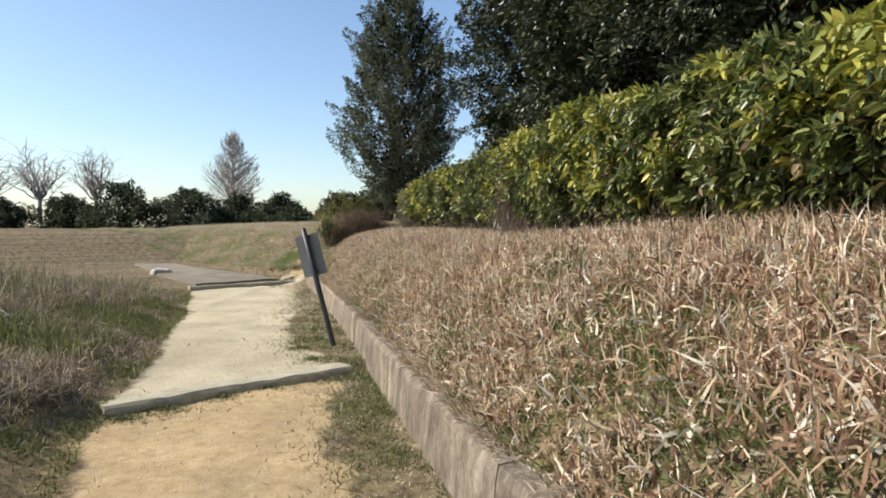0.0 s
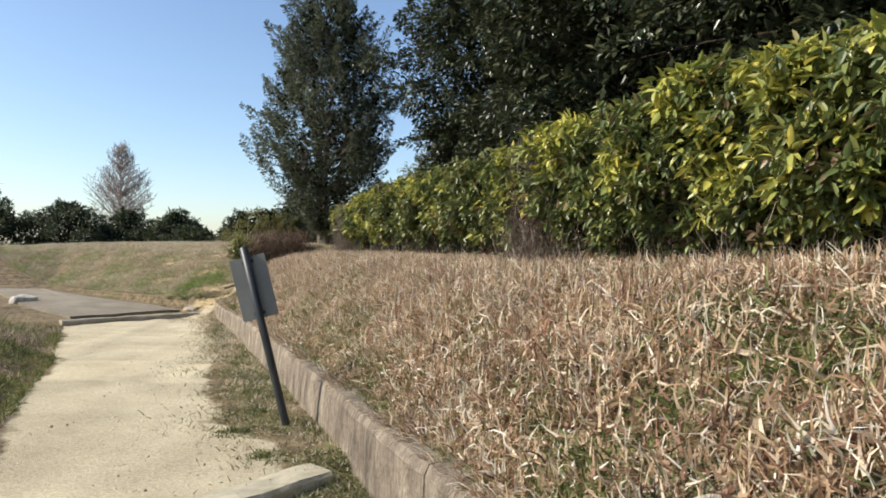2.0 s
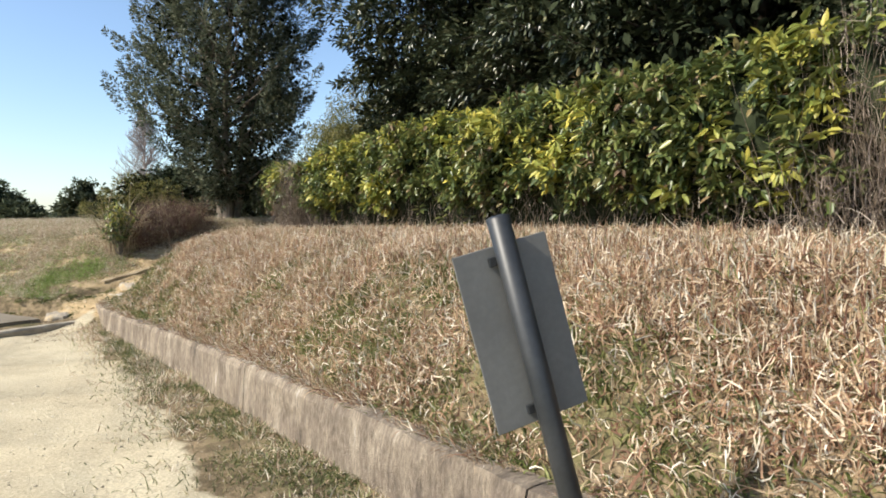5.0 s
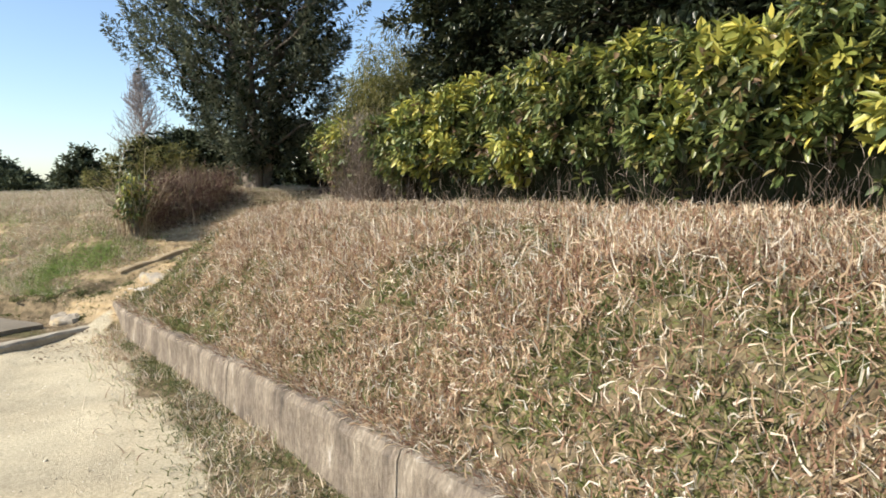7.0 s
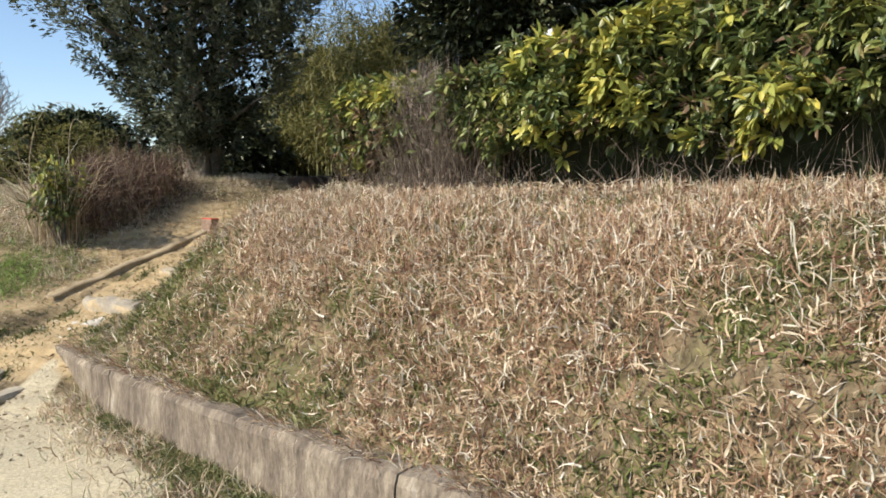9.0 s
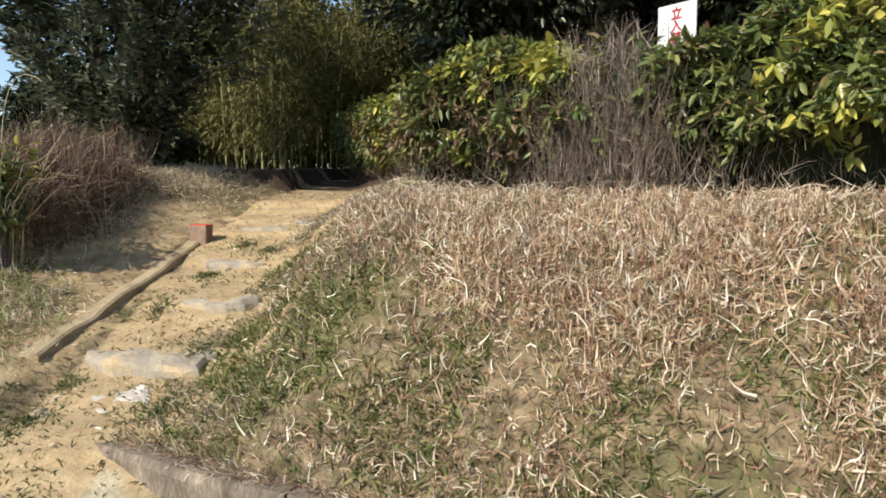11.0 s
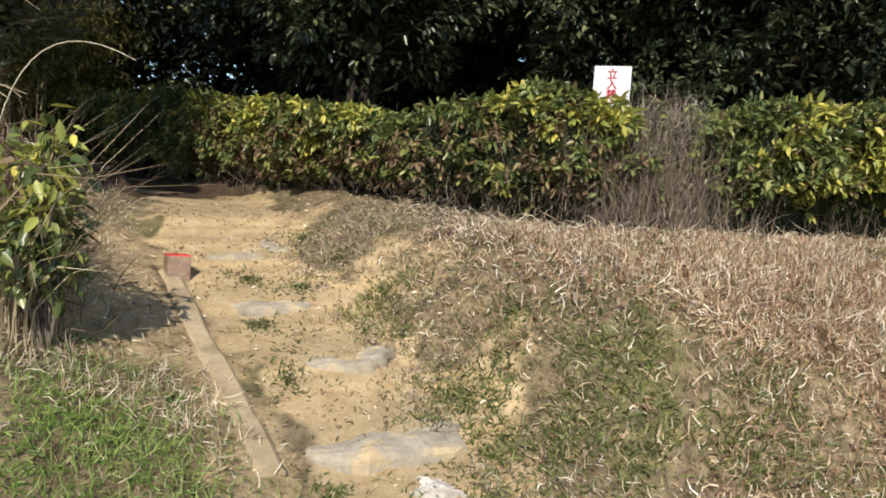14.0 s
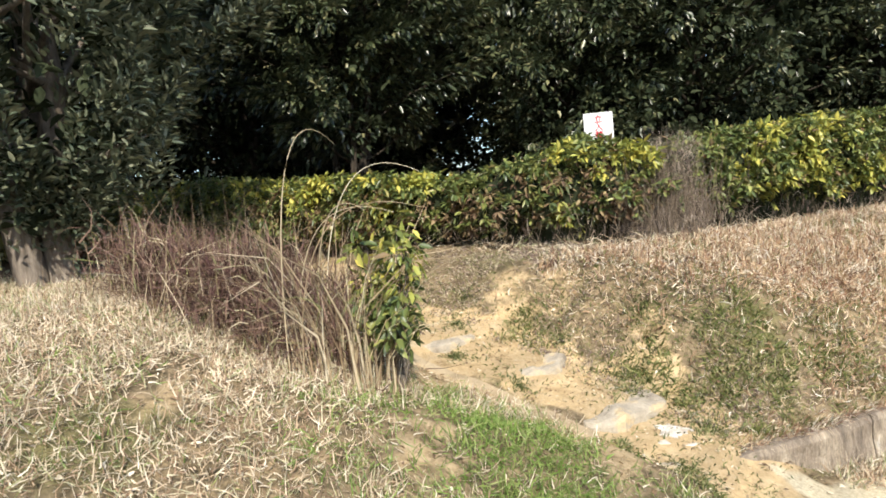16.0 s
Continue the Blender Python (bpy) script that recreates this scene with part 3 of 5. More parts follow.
def edge_strip():
    bm = bmesh.new()
    a, b = np.array([-2.0, 17.83]), np.array([-0.15, 18.66])
    n = 20
    rows = []
    side = np.array([-0.423, 0.906])
    for i in range(n + 1):
        p = a + (b - a) * i / n
        z = float(height(p[0] + side[0] * 0.16, p[1] + side[1] * 0.16)) - 0.058
        row = []
        for o, dz in ((-0.05, -0.25), (-0.05, 0.028), (-0.035, 0.04), (0.04, 0.04), (0.06, 0.025), (0.06, -0.25)):
            w = p + side * o
            co = Vector((w[0], w[1], z + dz))
            row.append(bm.verts.new(co + Vector(noise.noise_vector(co * 5)) * 0.012))
        rows.append(row)
    for r0, r1 in zip(rows, rows[1:]):
        for j in range(5):
            bm.faces.new((r0[j], r1[j], r1[j + 1], r0[j + 1]))
    bm.faces.new(rows[0])
    bm.faces.new(rows[-1][::-1])
    bmesh.ops.recalc_face_normals(bm, faces=bm.faces[:])
    return bm


tagged(part("trail_edging", edge_strip(), M_EDGE, None), "narrow concrete edging along the dirt trail", "edging", kind="structure")


# ---- signs and stub ----
def sign_on_post():
    t = thing("sign_post", (-1.98, 7.75, 0.06), "leaning dark steel post with a grey sign seen from behind", "sign")
    top = Vector((-0.33, 0.14, 1.31))
    part("post", tubes("post", [[((0, 0, -0.2), 0.03), ((0, 0, 0), 0.03), (tuple(top * 0.5), 0.03), (tuple(top), 0.03), (tuple(top * 1.004), 0.012)]], M_POST, 14), M_POST, t)
    bm = bmesh.new()
    box(bm, (0.265, 0.006, 0.47), bevel=0.002)
    pl = part("plate", bm, M_PLATE, t, "plain grey back of a metal sign")
    up = top.normalized()
    fwd = Vector((0.28, 0.96, 0.0)).normalized()
    right = fwd.cross(up).normalized()
    f2 = up.cross(right)
    m = Matrix((right, f2, up)).transposed().to_4x4()
    m.translation = top * 0.775 + f2 * 0.038
    pl.matrix_local = m
    for h in (0.63, 0.92):
        b2 = bmesh.new()
        box(b2, (0.085, 0.012, 0.025), bevel=0.003)
        c = part("clamp", b2, M_POST, t)
        m2 = m.copy()
        m2.translation = top * h + f2 * 0.032
        c.matrix_local = m2
    return t


sign_on_post()


def warning_board():
    t = thing("warning_board", (1.47, 15.24, float(height(1.47, 15.24))), "white warning board with red writing standing behind the hedge", "sign")
    zt = 2.70 - t.location.z
    base = pose(0, 0, 0, 0, 0, -114.8)
    bm = bmesh.new()
    box(bm, (0.33, 0.012, 0.62), base @ pose(0, 0, zt - 0.31), bevel=0.002)
    part("board", bm, M_WHITE, t)
    for dx in (-0.1, 0.1):
        bm = bmesh.new()
        box(bm, (0.035, 0.03, zt - 0.05), base @ pose(dx, 0.023, (zt - 0.05) / 2), bevel=0.003)
        part("stake", bm, M_BARK, t)
    for i, ch in enumerate("立入禁止"):
        cu = bpy.data.curves.new("letter", "FONT")
        cu.body, cu.size, cu.align_x, cu.align_y, cu.extrude = ch, 0.096, "CENTER", "CENTER", 0.0012
        cu.offset = 0.0018
        tmp = bpy.data.objects.new("letter", cu)
        scene.collection.objects.link(tmp)
        bpy.context.view_layer.update()
        me = bpy.data.meshes.new_from_object(tmp)
        bpy.data.objects.remove(tmp)
        me.materials.clear()
        me.materials.append(M_INK)
        ob = part("letter", me, M_INK, t, "red painted character")
        ob.matrix_local = base @ pose(0.0, -0.0085, zt - 0.08 - i * 0.09, 90, 0, 0)
    return t


warning_board()


def stub():
    z = 0.875
    t = thing("marker_stub", (-0.19, 18.61, z), "short concrete marker stub with a red painted top", "marker")
    bm = bmesh.new()
    box(bm, (0.13, 0.13, 0.42), pose(0, 0, 0.0), bevel=0.012)
    part("body", bm, M_STUB, t, "brown stained concrete shaft")
    bm = bmesh.new()
    box(bm, (0.128, 0.128, 0.012), pose(0, 0, 0.211), bevel=0.004)
    part("cap", bm, M_RED, t, "red painted top")
    t.rotation_euler = (radians(3), radians(4), radians(25))
    t.scale = (1.05, 1.05, 0.85)


stub()


# ---- hedge ----
HEDGE = np.array([(0.02, -3.5), (0.0, 4.0), (0.02, 10.0), (0.0, 16.1), (0.22, 16.75), (1.0, 17.55), (3.0, 19.4), (5.2, 21.35)])
HSEG = np.linalg.norm(np.diff(HEDGE, axis=0), axis=1)
HLEN = np.concatenate([[0], np.cumsum(HSEG)])


def hedge_at(s):
    x, y = np.interp(s, HLEN, HEDGE[:, 0]), np.interp(s, HLEN, HEDGE[:, 1])
    x2, y2 = np.interp(s + 0.25, HLEN, HEDGE[:, 0]), np.interp(s + 0.25, HLEN, HEDGE[:, 1])
    d = np.stack([x2 - x, y2 - y], 1) + 1e-9
    d /= np.linalg.norm(d, axis=1, keepdims=True)
    return x, y, d


def hedge_top(s):
    return np.interp(s, [0, 6.5, 8.7, 9.9, 11.5, 12.5, 17.2, 18.2, 19.8, 20.5, 21.5, 24, 30], [2.36, 2.34, 2.43, 2.48, 2.4, 2.37, 2.37, 2.22, 2.27, 2.16, 2.10, 2.30, 2.4]) + 0.035 * np.sin(s * 2.9) + 0.03 * np.sin(s * 6.7 + 1)


def dry(s):
    """How dead the hedge is along its length."""
    return np.maximum.reduce([np.exp(-((s - 18.88) / 0.29) ** 4), 0.75 * np.exp(-((s - 11.5) / 0.3) ** 2), 0.6 * np.exp(-((s - 20.7) / 0.45) ** 2), 0.0 * s])


def build_hedge():
    total = HLEN[-1]
    hedge = thing("hedge", (0, 8, float(height(0.4, 8))), "clipped evergreen hedge with yellow leaf tips and dead patches", "hedge")
    inv = Matrix.Translation(-Vector(hedge.location))

    def add(name, me, label=""):
        ob = tagged(part(name, me, None, hedge, label), kind="stuff")
        ob.matrix_parent_inverse = inv

    # inner mass: a near-black sheet whose colour stands in for the hedge's inner shade
    n = int(total / 0.25)
    s = np.linspace(0.1, total - 0.1, n)
    x, y, d = hedge_at(s)
    r = np.stack([d[:, 1], -d[:, 0]], 1)
    V, F = [], []
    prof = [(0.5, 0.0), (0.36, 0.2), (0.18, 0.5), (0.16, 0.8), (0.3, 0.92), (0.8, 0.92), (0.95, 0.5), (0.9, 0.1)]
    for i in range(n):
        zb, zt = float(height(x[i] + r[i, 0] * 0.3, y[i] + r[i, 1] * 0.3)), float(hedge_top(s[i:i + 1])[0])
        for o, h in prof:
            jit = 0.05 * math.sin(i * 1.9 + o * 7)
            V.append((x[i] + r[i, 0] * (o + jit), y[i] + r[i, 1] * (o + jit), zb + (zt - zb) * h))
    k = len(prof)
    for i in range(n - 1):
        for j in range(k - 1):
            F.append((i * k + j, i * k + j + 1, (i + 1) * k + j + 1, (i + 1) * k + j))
    add("painted_shade_core", np_mesh("painted_shade_core", V, F, M_CORE), "inner sheet of the hedge painted dark for shade")

    def shoots(count, face):
        """Leafy shoots: tip, outward axis, place along the hedge and height share."""
        s = rng.uniform(0, total, count)
        x, y, d = hedge_at(s)
        r = np.stack([d[:, 1], -d[:, 0]], 1)
        zt = hedge_top(s)
        zb = height(x + r[:, 0] * 0.2, y + r[:, 1] * 0.2)
        if face == "front":
            h = rng.uniform(0.14, 1.0, count)
            lump = 0.06 * np.sin(s * 4.1 + h * 3) + 0.07 * np.sin(s * 9.7 - h * 6) + 0.06 * np.sin(s * 17.3 + h * 13)
            o = lump + rng.normal(0.05, 0.05, count) + 0.10 * np.clip((h - 0.85) / 0.15, 0, 1) ** 2 + 0.3 * np.clip((0.45 - h) / 0.35, 0, 1)
            z = zb + (zt - zb) * h
            axis_ = np.stack([-r[:, 0], -r[:, 1], rng.uniform(-0.1, 0.9, count)], 1)
        else:
            h = np.ones(count)
            o = rng.uniform(0.0, 1.0, count)
            z = zt + rng.normal(-0.03, 0.035, count)
            axis_ = np.stack([-r[:, 0] * 0.5, -r[:, 1] * 0.5, rng.uniform(0.5, 1.2, count)], 1)
        axis_ += rng.normal(0, 0.35, (count, 3))
        axis_ /= np.linalg.norm(axis_, axis=1, keepdims=True)
        at = np.stack([x + r[:, 0] * o, y + r[:, 1] * o, z], 1)
        keep = rng.uniform(0, 1, count) > np.minimum(dry(s) * 1.15, 0.9)
        bend = smooth(17.9, 18.6, s) * (1 - smooth(21.5, 23.5, s))
        keep &= rng.uniform(0, 1, count) < np.clip((h - 0.11 - 0.06 * np.sin(s * 3.3) - 0.14 * smooth(12.0, 15.0, s) * (1 - smooth(18.5, 19.5, s))) / 0.16, 0.03, 1)
        keep &= rng.uniform(0, 1, count) > 0.3 * bend * (h < 0.95)
        return at[keep], axis_[keep], s[keep], h[keep]

    at, ax, s, h = (np.concatenate(v) for v in zip(shoots(11500, "front"), shoots(4800, "top")))
    bend_ = smooth(18.9, 19.4, s) * (1 - smooth(22.5, 24.5, s))
    tone = -0.06 + 0.22 * (1 - smooth(9.0, 14.0, s)) + bend_ * (0.6 * (h > 0.84) - 0.45) + 0.45 * np.sin(s * 2.3 + 1.2 * np.sin(h * 5 + s * 0.8)) + 0.4 * np.sin(s * 5.3 + h * 7.1) + 0.5 * np.sin(s * 8.9 + 2.0 * np.sin(h * 9.0 + s)) + 0.5 * (h - 0.55) + rng.normal(0, 0.3, len(at))
    yel = tone > 0.55
    brown = ~yel & (rng.uniform(0, 1, len(at)) < 0.04 + 0.42 * bend_ * (h < 0.75))
    for name, sel, per, ln0, m, lab in (("dry_foliage", brown, 9, (0.045, 0.08), M_DRYLEAF, "withered brown leaves"), ("green_foliage", ~yel & ~brown, 10, (0.05, 0.09), M_HEDGE, "dull green pointed leaves"), ("yellow_foliage", yel, 9, (0.06, 0.105), M_YELLOW, "whorls of bright yellow-green leaves at the shoot tips")):
        k = int(sel.sum()) * per
        tip, a = np.repeat(at[sel], per, 0), np.repeat(ax[sel], per, 0)
        rad = rng.normal(0, 1, (k, 3))
        rad -= a * (rad * a).sum(1, keepdims=True)
        rad /= np.linalg.norm(rad, axis=1, keepdims=True)
        back = rng.uniform(0, 0.09, (k, 1)) ** 1.0
        ln = rng.uniform(ln0[0], ln0[1], k)
        dr = rad + a * (0.75 - back * 6) + np.array([[0, 0, -0.12]])
        add(name, leaf_mesh(name, tip - a * back + rad * 0.006, dr, ln, ln * rng.uniform(0.32, 0.46, k), m, droop=0.35), lab)
    # bare stems low down and in the dead patches
    lines = []
    for i in range(2000):
        s0 = rng.uniform(0, total)
        if i < 800:
            s0 = (18.9, 11.5)[i % 4 == 3] + rng.normal(0, 0.3)
        x, y, d = hedge_at(np.array([s0]))
        rr = np.array([d[0, 1], -d[0, 0]])
        o = rng.uniform(0.15, 0.45) if i >= 800 else rng.uniform(-0.03, 0.25)
        px, py = x[0] + rr[0] * o, y[0] + rr[1] * o
        z0 = float(height(px, py))
        zt = float(hedge_top(np.array([s0]))[0])
        hgt = (zt - z0) * (rng.uniform(0.2, 0.42) if i >= 800 else rng.uniform(0.4, 0.97))
        lx, ly = rng.normal(0, 0.07), rng.normal(0, 0.18)
        r0 = rng.uniform(0.0012, 0.0035)
        st = rng.uniform(0, 0.45) * (zt - z0) if i < 800 else 0.0
        mx, my = rng.normal(0, 0.04), rng.normal(0, 0.04)
        lines.append([((px, py, z0 + st - 0.02), r0), ((px + lx * 0.5 + mx, py + ly * 0.5 + my, z0 + st + (hgt - st) * 0.5), r0 * 0.8), ((px + lx, py + ly, z0 + max(hgt, st + 0.1)), r0 * 0.35)])
    k = 9000
    ss = np.where(rng.uniform(0, 1, k) < 0.6, rng.choice([18.9, 18.9, 11.5], k) + rng.normal(0, 0.3, k), rng.uniform(0, total, k))
    ss = np.clip(ss, 0, total)
    x, y, d = hedge_at(ss)
    r = np.stack([d[:, 1], -d[:, 0]], 1)
    o = rng.uniform(-0.02, 0.28, k) + 0.12 * (dry(ss) < 0.3)
    zb = height(x + r[:, 0] * 0.2, y + r[:, 1] * 0.2)
    deadness = dry(ss)
    hz = rng.uniform(0.0, 1.0, k) * np.where(rng.uniform(0, 1, k) < deadness, 0.95, 0.35)
    at = np.stack([x + r[:, 0] * o, y + r[:, 1] * o, zb + (hedge_top(ss) - zb) * hz], 1)
    add("dead_twig", blade_mesh("dead_twig", at, rng.uniform(0, 6.28, k), np.abs(rng.normal(0.5, 0.6, k)), rng.uniform(0.08, 0.3, k), rng.uniform(0.002, 0.005, k), rng.normal(0, 0.4, k), M_DEAD), "tangle of dead twigs low in the hedge")
    add("bare_stem", tubes("bare_stem", lines, M_TWIG, 3), "bare grey stems and dead twigs")


build_hedge()


# ---- trees ----
def limb(a, b, r0, r1, n=6, wob=0.12):
    a, b = np.array(a, float), np.array(b, float)
    ln = np.linalg.norm(b - a)
    pts = []
    for i in range(n):
        t = i / (n - 1)
        p = a + (b - a) * t + rng.normal(0, wob * ln / n, 3) * (0 < i)
        pts.append((tuple(p), r0 + (r1 - r0) * t))
    return pts


def crown_leaves(centres, radii, per, size, up=0.2):
    n = len(centres) * per
    c = np.repeat(centres, per, 0)
    v = rng.normal(0, 1, (n, 3))
    v /= np.linalg.norm(v, axis=1, keepdims=True)
    at = c + v * (np.repeat(radii, per)[:, None] * rng.uniform(0.35, 1.0, n)[:, None])
    d = v + rng.normal(0, 0.6, (n, 3)) + np.array([[0, 0, up]])
    return at, d, rng.uniform(size[0], size[1], n)


def inner_leaves(profile, count, size, material):
    """Large sprays in the depth of a crown, coloured dark to stand for shade."""
    hs, rs = np.array([p[0] for p in profile]), np.array([p[1] for p in profile])
    z = rng.uniform(hs[0], hs[-1], count)
    w = np.interp(z, hs, rs) * 0.8 * np.sqrt(rng.uniform(0, 1, count))
    a = rng.uniform(0, 6.28, count)
    at = np.stack([w * np.cos(a), w * np.sin(a), z], 1)
    ln = rng.uniform(size * 0.6, size, count) * 0.55
    return leaf_mesh("inner_sprays", at, rng.normal(0, 1, (count, 3)), ln, ln * 0.55, material)


def boughs(centres, outward, rise, length, spread, per, size):
    """Leafy sprays: leaves along the last stretch of each bough, thinning towards its tip."""
    n = len(centres)
    ax = outward + np.stack([np.zeros(n), np.zeros(n), rise], 1) + rng.normal(0, 0.22, (n, 3))
    ax /= np.linalg.norm(ax, axis=1, keepdims=True)
    k = n * per
    a, c = np.repeat(ax, per, 0), np.repeat(centres, per, 0)
    ln, sp = np.repeat(length, per)[:, None], np.repeat(spread, per)[:, None]
    f = rng.uniform(0, 1, (k, 1)) ** 0.8
    rad = rng.normal(0, 1, (k, 3))
    rad -= a * (rad * a).sum(1, keepdims=True)
    rad /= np.linalg.norm(rad, axis=1, keepdims=True)
    at = c + a * ln * (f - 0.6) + rad * sp * (1.08 - f) * np.sqrt(rng.uniform(0.02, 1, (k, 1)))
    d = a * 0.9 + rad * 0.8 + rng.normal(0, 0.35, (k, 3))
    return at, d, rng.uniform(size[0], size[1], k)


def evergreen(name, base, profile, clusters, per, leaf, material, label, stems=5, rise=0.5, reach=0.8, spread=0.3, group="", cat="tree", core=0.0, narrow=0.4):
    """A leafy tree: profile is rows of (height above the base, radius)."""
    bx, by = base
    bz = float(height(bx, by))
    t = thing(name, (bx, by, bz), label, cat, group)
    hs, rs = np.array([p[0] for p in profile]), np.array([p[1] for p in profile])
    z = rng.uniform(hs[0], hs[-1], clusters * 4)
    w = np.interp(z, hs, rs)
    z = z[rng.uniform(0, rs.max(), len(z)) < w][:clusters]
    w = np.interp(z, hs, rs)
    a = rng.uniform(0, 2 * math.pi, len(z))
    lump = 1 + 0.2 * np.sin(3 * a + z * 1.7 + bx) + 0.16 * np.sin(5 * a - z * 2.6 + by) + 0.1 * np.sin(z * 6.1 + 2 * a)
    rad = w * lump * np.sqrt(rng.uniform(0.2, 1.0, len(z)))
    out = np.stack([np.cos(a), np.sin(a), np.zeros(len(z))], 1)
    ctr = out * rad[:, None] + np.array([[0, 0, 1.0]]) * z[:, None]
    lines = []
    top = hs[-1]
    for i in range(stems):
        an = i * 2 * math.pi / stems + rng.uniform(-0.4, 0.4)
        sp = np.interp(top * 0.75, hs, rs) * rng.uniform(0.2, 0.6)
        lines.append(limb((0.10 * math.cos(an), 0.10 * math.sin(an), -0.15), (sp * math.cos(an), sp * math.sin(an), top * rng.uniform(0.65, 0.92)), 0.06 + 0.06 * (stems < 4), 0.012, 7, 0.10))
    for i in range(min(len(ctr), 160)):
        src = lines[i % stems]
        k = min(range(len(src)), key=lambda j: abs(src[j][0][2] - ctr[i][2] * 0.72))
        lines.append(limb(src[k][0], ctr[i], max(src[k][1] * 0.4, 0.008), 0.004, 4, 0.12))
    # all but the tall evergreen take the bark with shade painted in
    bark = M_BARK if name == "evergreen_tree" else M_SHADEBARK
    part("trunk", tubes("trunk", lines, bark, 6), bark, t, "rough grey bark" if name == "evergreen_tree" else "rough bark painted dark for shade")
    n = len(ctr)
    at, d, sz = boughs(ctr, out, rise + rng.normal(0, 0.2, n), reach * rng.uniform(0.6, 1.25, n), spread * rng.uniform(0.6, 1.3, n), per, leaf)
    tagged(part("crown", leaf_mesh("crown", at, d, sz, sz * narrow, material), material, t), kind="stuff")
    # dark filler leaves: the crown's inner shade is in their colour
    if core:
        tagged(part("inner_foliage", inner_leaves(profile, int(core * 6), 0.2 + 0.06 * rs.max(), M_CORE), M_CORE, t, "inner foliage with shade painted into its colour"), kind="stuff")
    return t


evergreen("evergreen_tree", (0.75, 20.75), [(0.5, 0.5), (0.9, 0.85), (1.3, 1.2), (1.9, 1.6), (2.8, 1.85), (4.2, 1.8), (5.2, 1.5), (6.2, 1.1), (7.2, 0.45)], 700, 125, (0.05, 0.1), M_TREE2, "tall dark evergreen with grey trunks and narrow leaves", 3, 1.15, 0.8, 0.22, core=650, narrow=0.36)
for i, (x, y, hh, rr) in enumerate(((3.8, -1.5, 7.5, 2.6), (4.0, 3.0, 8.5, 2.9), (3.9, 7.3, 8.0, 2.8), (4.1, 11.4, 8.8, 3.0), (4.5, 13.7, 8.6, 2.4))):
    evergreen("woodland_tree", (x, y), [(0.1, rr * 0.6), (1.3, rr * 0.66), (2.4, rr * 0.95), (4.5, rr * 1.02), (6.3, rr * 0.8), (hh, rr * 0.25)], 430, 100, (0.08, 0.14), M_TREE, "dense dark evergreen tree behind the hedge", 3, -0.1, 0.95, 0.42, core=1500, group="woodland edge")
evergreen("woodland_tree", (4.0, 17.6), [(1.2, 0.9), (1.7, 1.3), (2.4, 1.7), (3.0, 2.0), (4.5, 2.15), (6.5, 1.6), (8.2, 0.5)], 460, 115, (0.08, 0.14), M_TREE, "dark evergreen with a high crown over a hollow", 5, -0.1, 0.95, 0.42, core=700, group="woodland edge")
for i, (x, y, hh, rr) in enumerate(((7.0, 1.0, 9, 3.2), (7.2, 6.5, 9.5, 3.3), (7.0, 12.5, 9.5, 3.3), (8.6, 18.4, 9.0, 3.0), (9.8, 22.0, 9.0, 3.2), (9.3, 15.6, 9, 2.6), (12.5, 14.6, 10, 3.2), (12.5, 19.3, 9.5, 3.2), (14.5, 17.0, 10, 3.2), (10.5, 15.5, 10, 3.5), (10.5, 9.0, 10, 3.5), (10.5, 3.0, 10, 3.5))):
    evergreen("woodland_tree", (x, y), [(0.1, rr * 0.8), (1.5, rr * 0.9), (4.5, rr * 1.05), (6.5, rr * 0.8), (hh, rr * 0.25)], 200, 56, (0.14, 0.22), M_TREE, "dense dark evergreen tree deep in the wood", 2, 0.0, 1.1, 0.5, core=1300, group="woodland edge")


def bamboo(n_culms):
    t = thing("bamboo_grove", (6.4, 23.0, float(height(6.4, 23.0))), "grove of slender bamboo with olive leaves in shade", "bamboo")
    inv = Matrix.Translation(-Vector(t.location))
    ctr = []
    made = []
    for i in range(n_culms):
        x, y = rng.uniform(4.3, 8.6), rng.uniform(21.3, 25.5)
        z = float(height(x, y))
        h = rng.uniform(2.2, 3.9)
        lx, ly = rng.normal(0, 0.25), rng.normal(0, 0.25)
        r = rng.uniform(0.012, 0.022)
        line = []
        for j in range(11):
            f = j / 10
            line.append(((x + lx * f * f, y + ly * f * f, z + h * f), r * (1 - 0.75 * f) * (1.12 if j % 2 else 1.0)))
        ob = part("culm", tubes("culm", [line], M_BAMBOO, 6), M_BAMBOO, t)
        ob.matrix_parent_inverse = inv
        for j in range(12):
            f = rng.uniform(0.15, 1.0)
            ctr.append((x + lx * f * f + rng.normal(0, 0.25), y + ly * f * f + rng.normal(0, 0.25), z + h * f))
    at, d, sz = crown_leaves(np.array(ctr), np.full(len(ctr), 0.36), 55, (0.1, 0.17), -0.4)
    ob = part("leaves", leaf_mesh("leaves", at, d, sz, sz * 0.16, M_BLEAF), M_BLEAF, t, "narrow olive leaves")
    ob.matrix_parent_inverse = inv


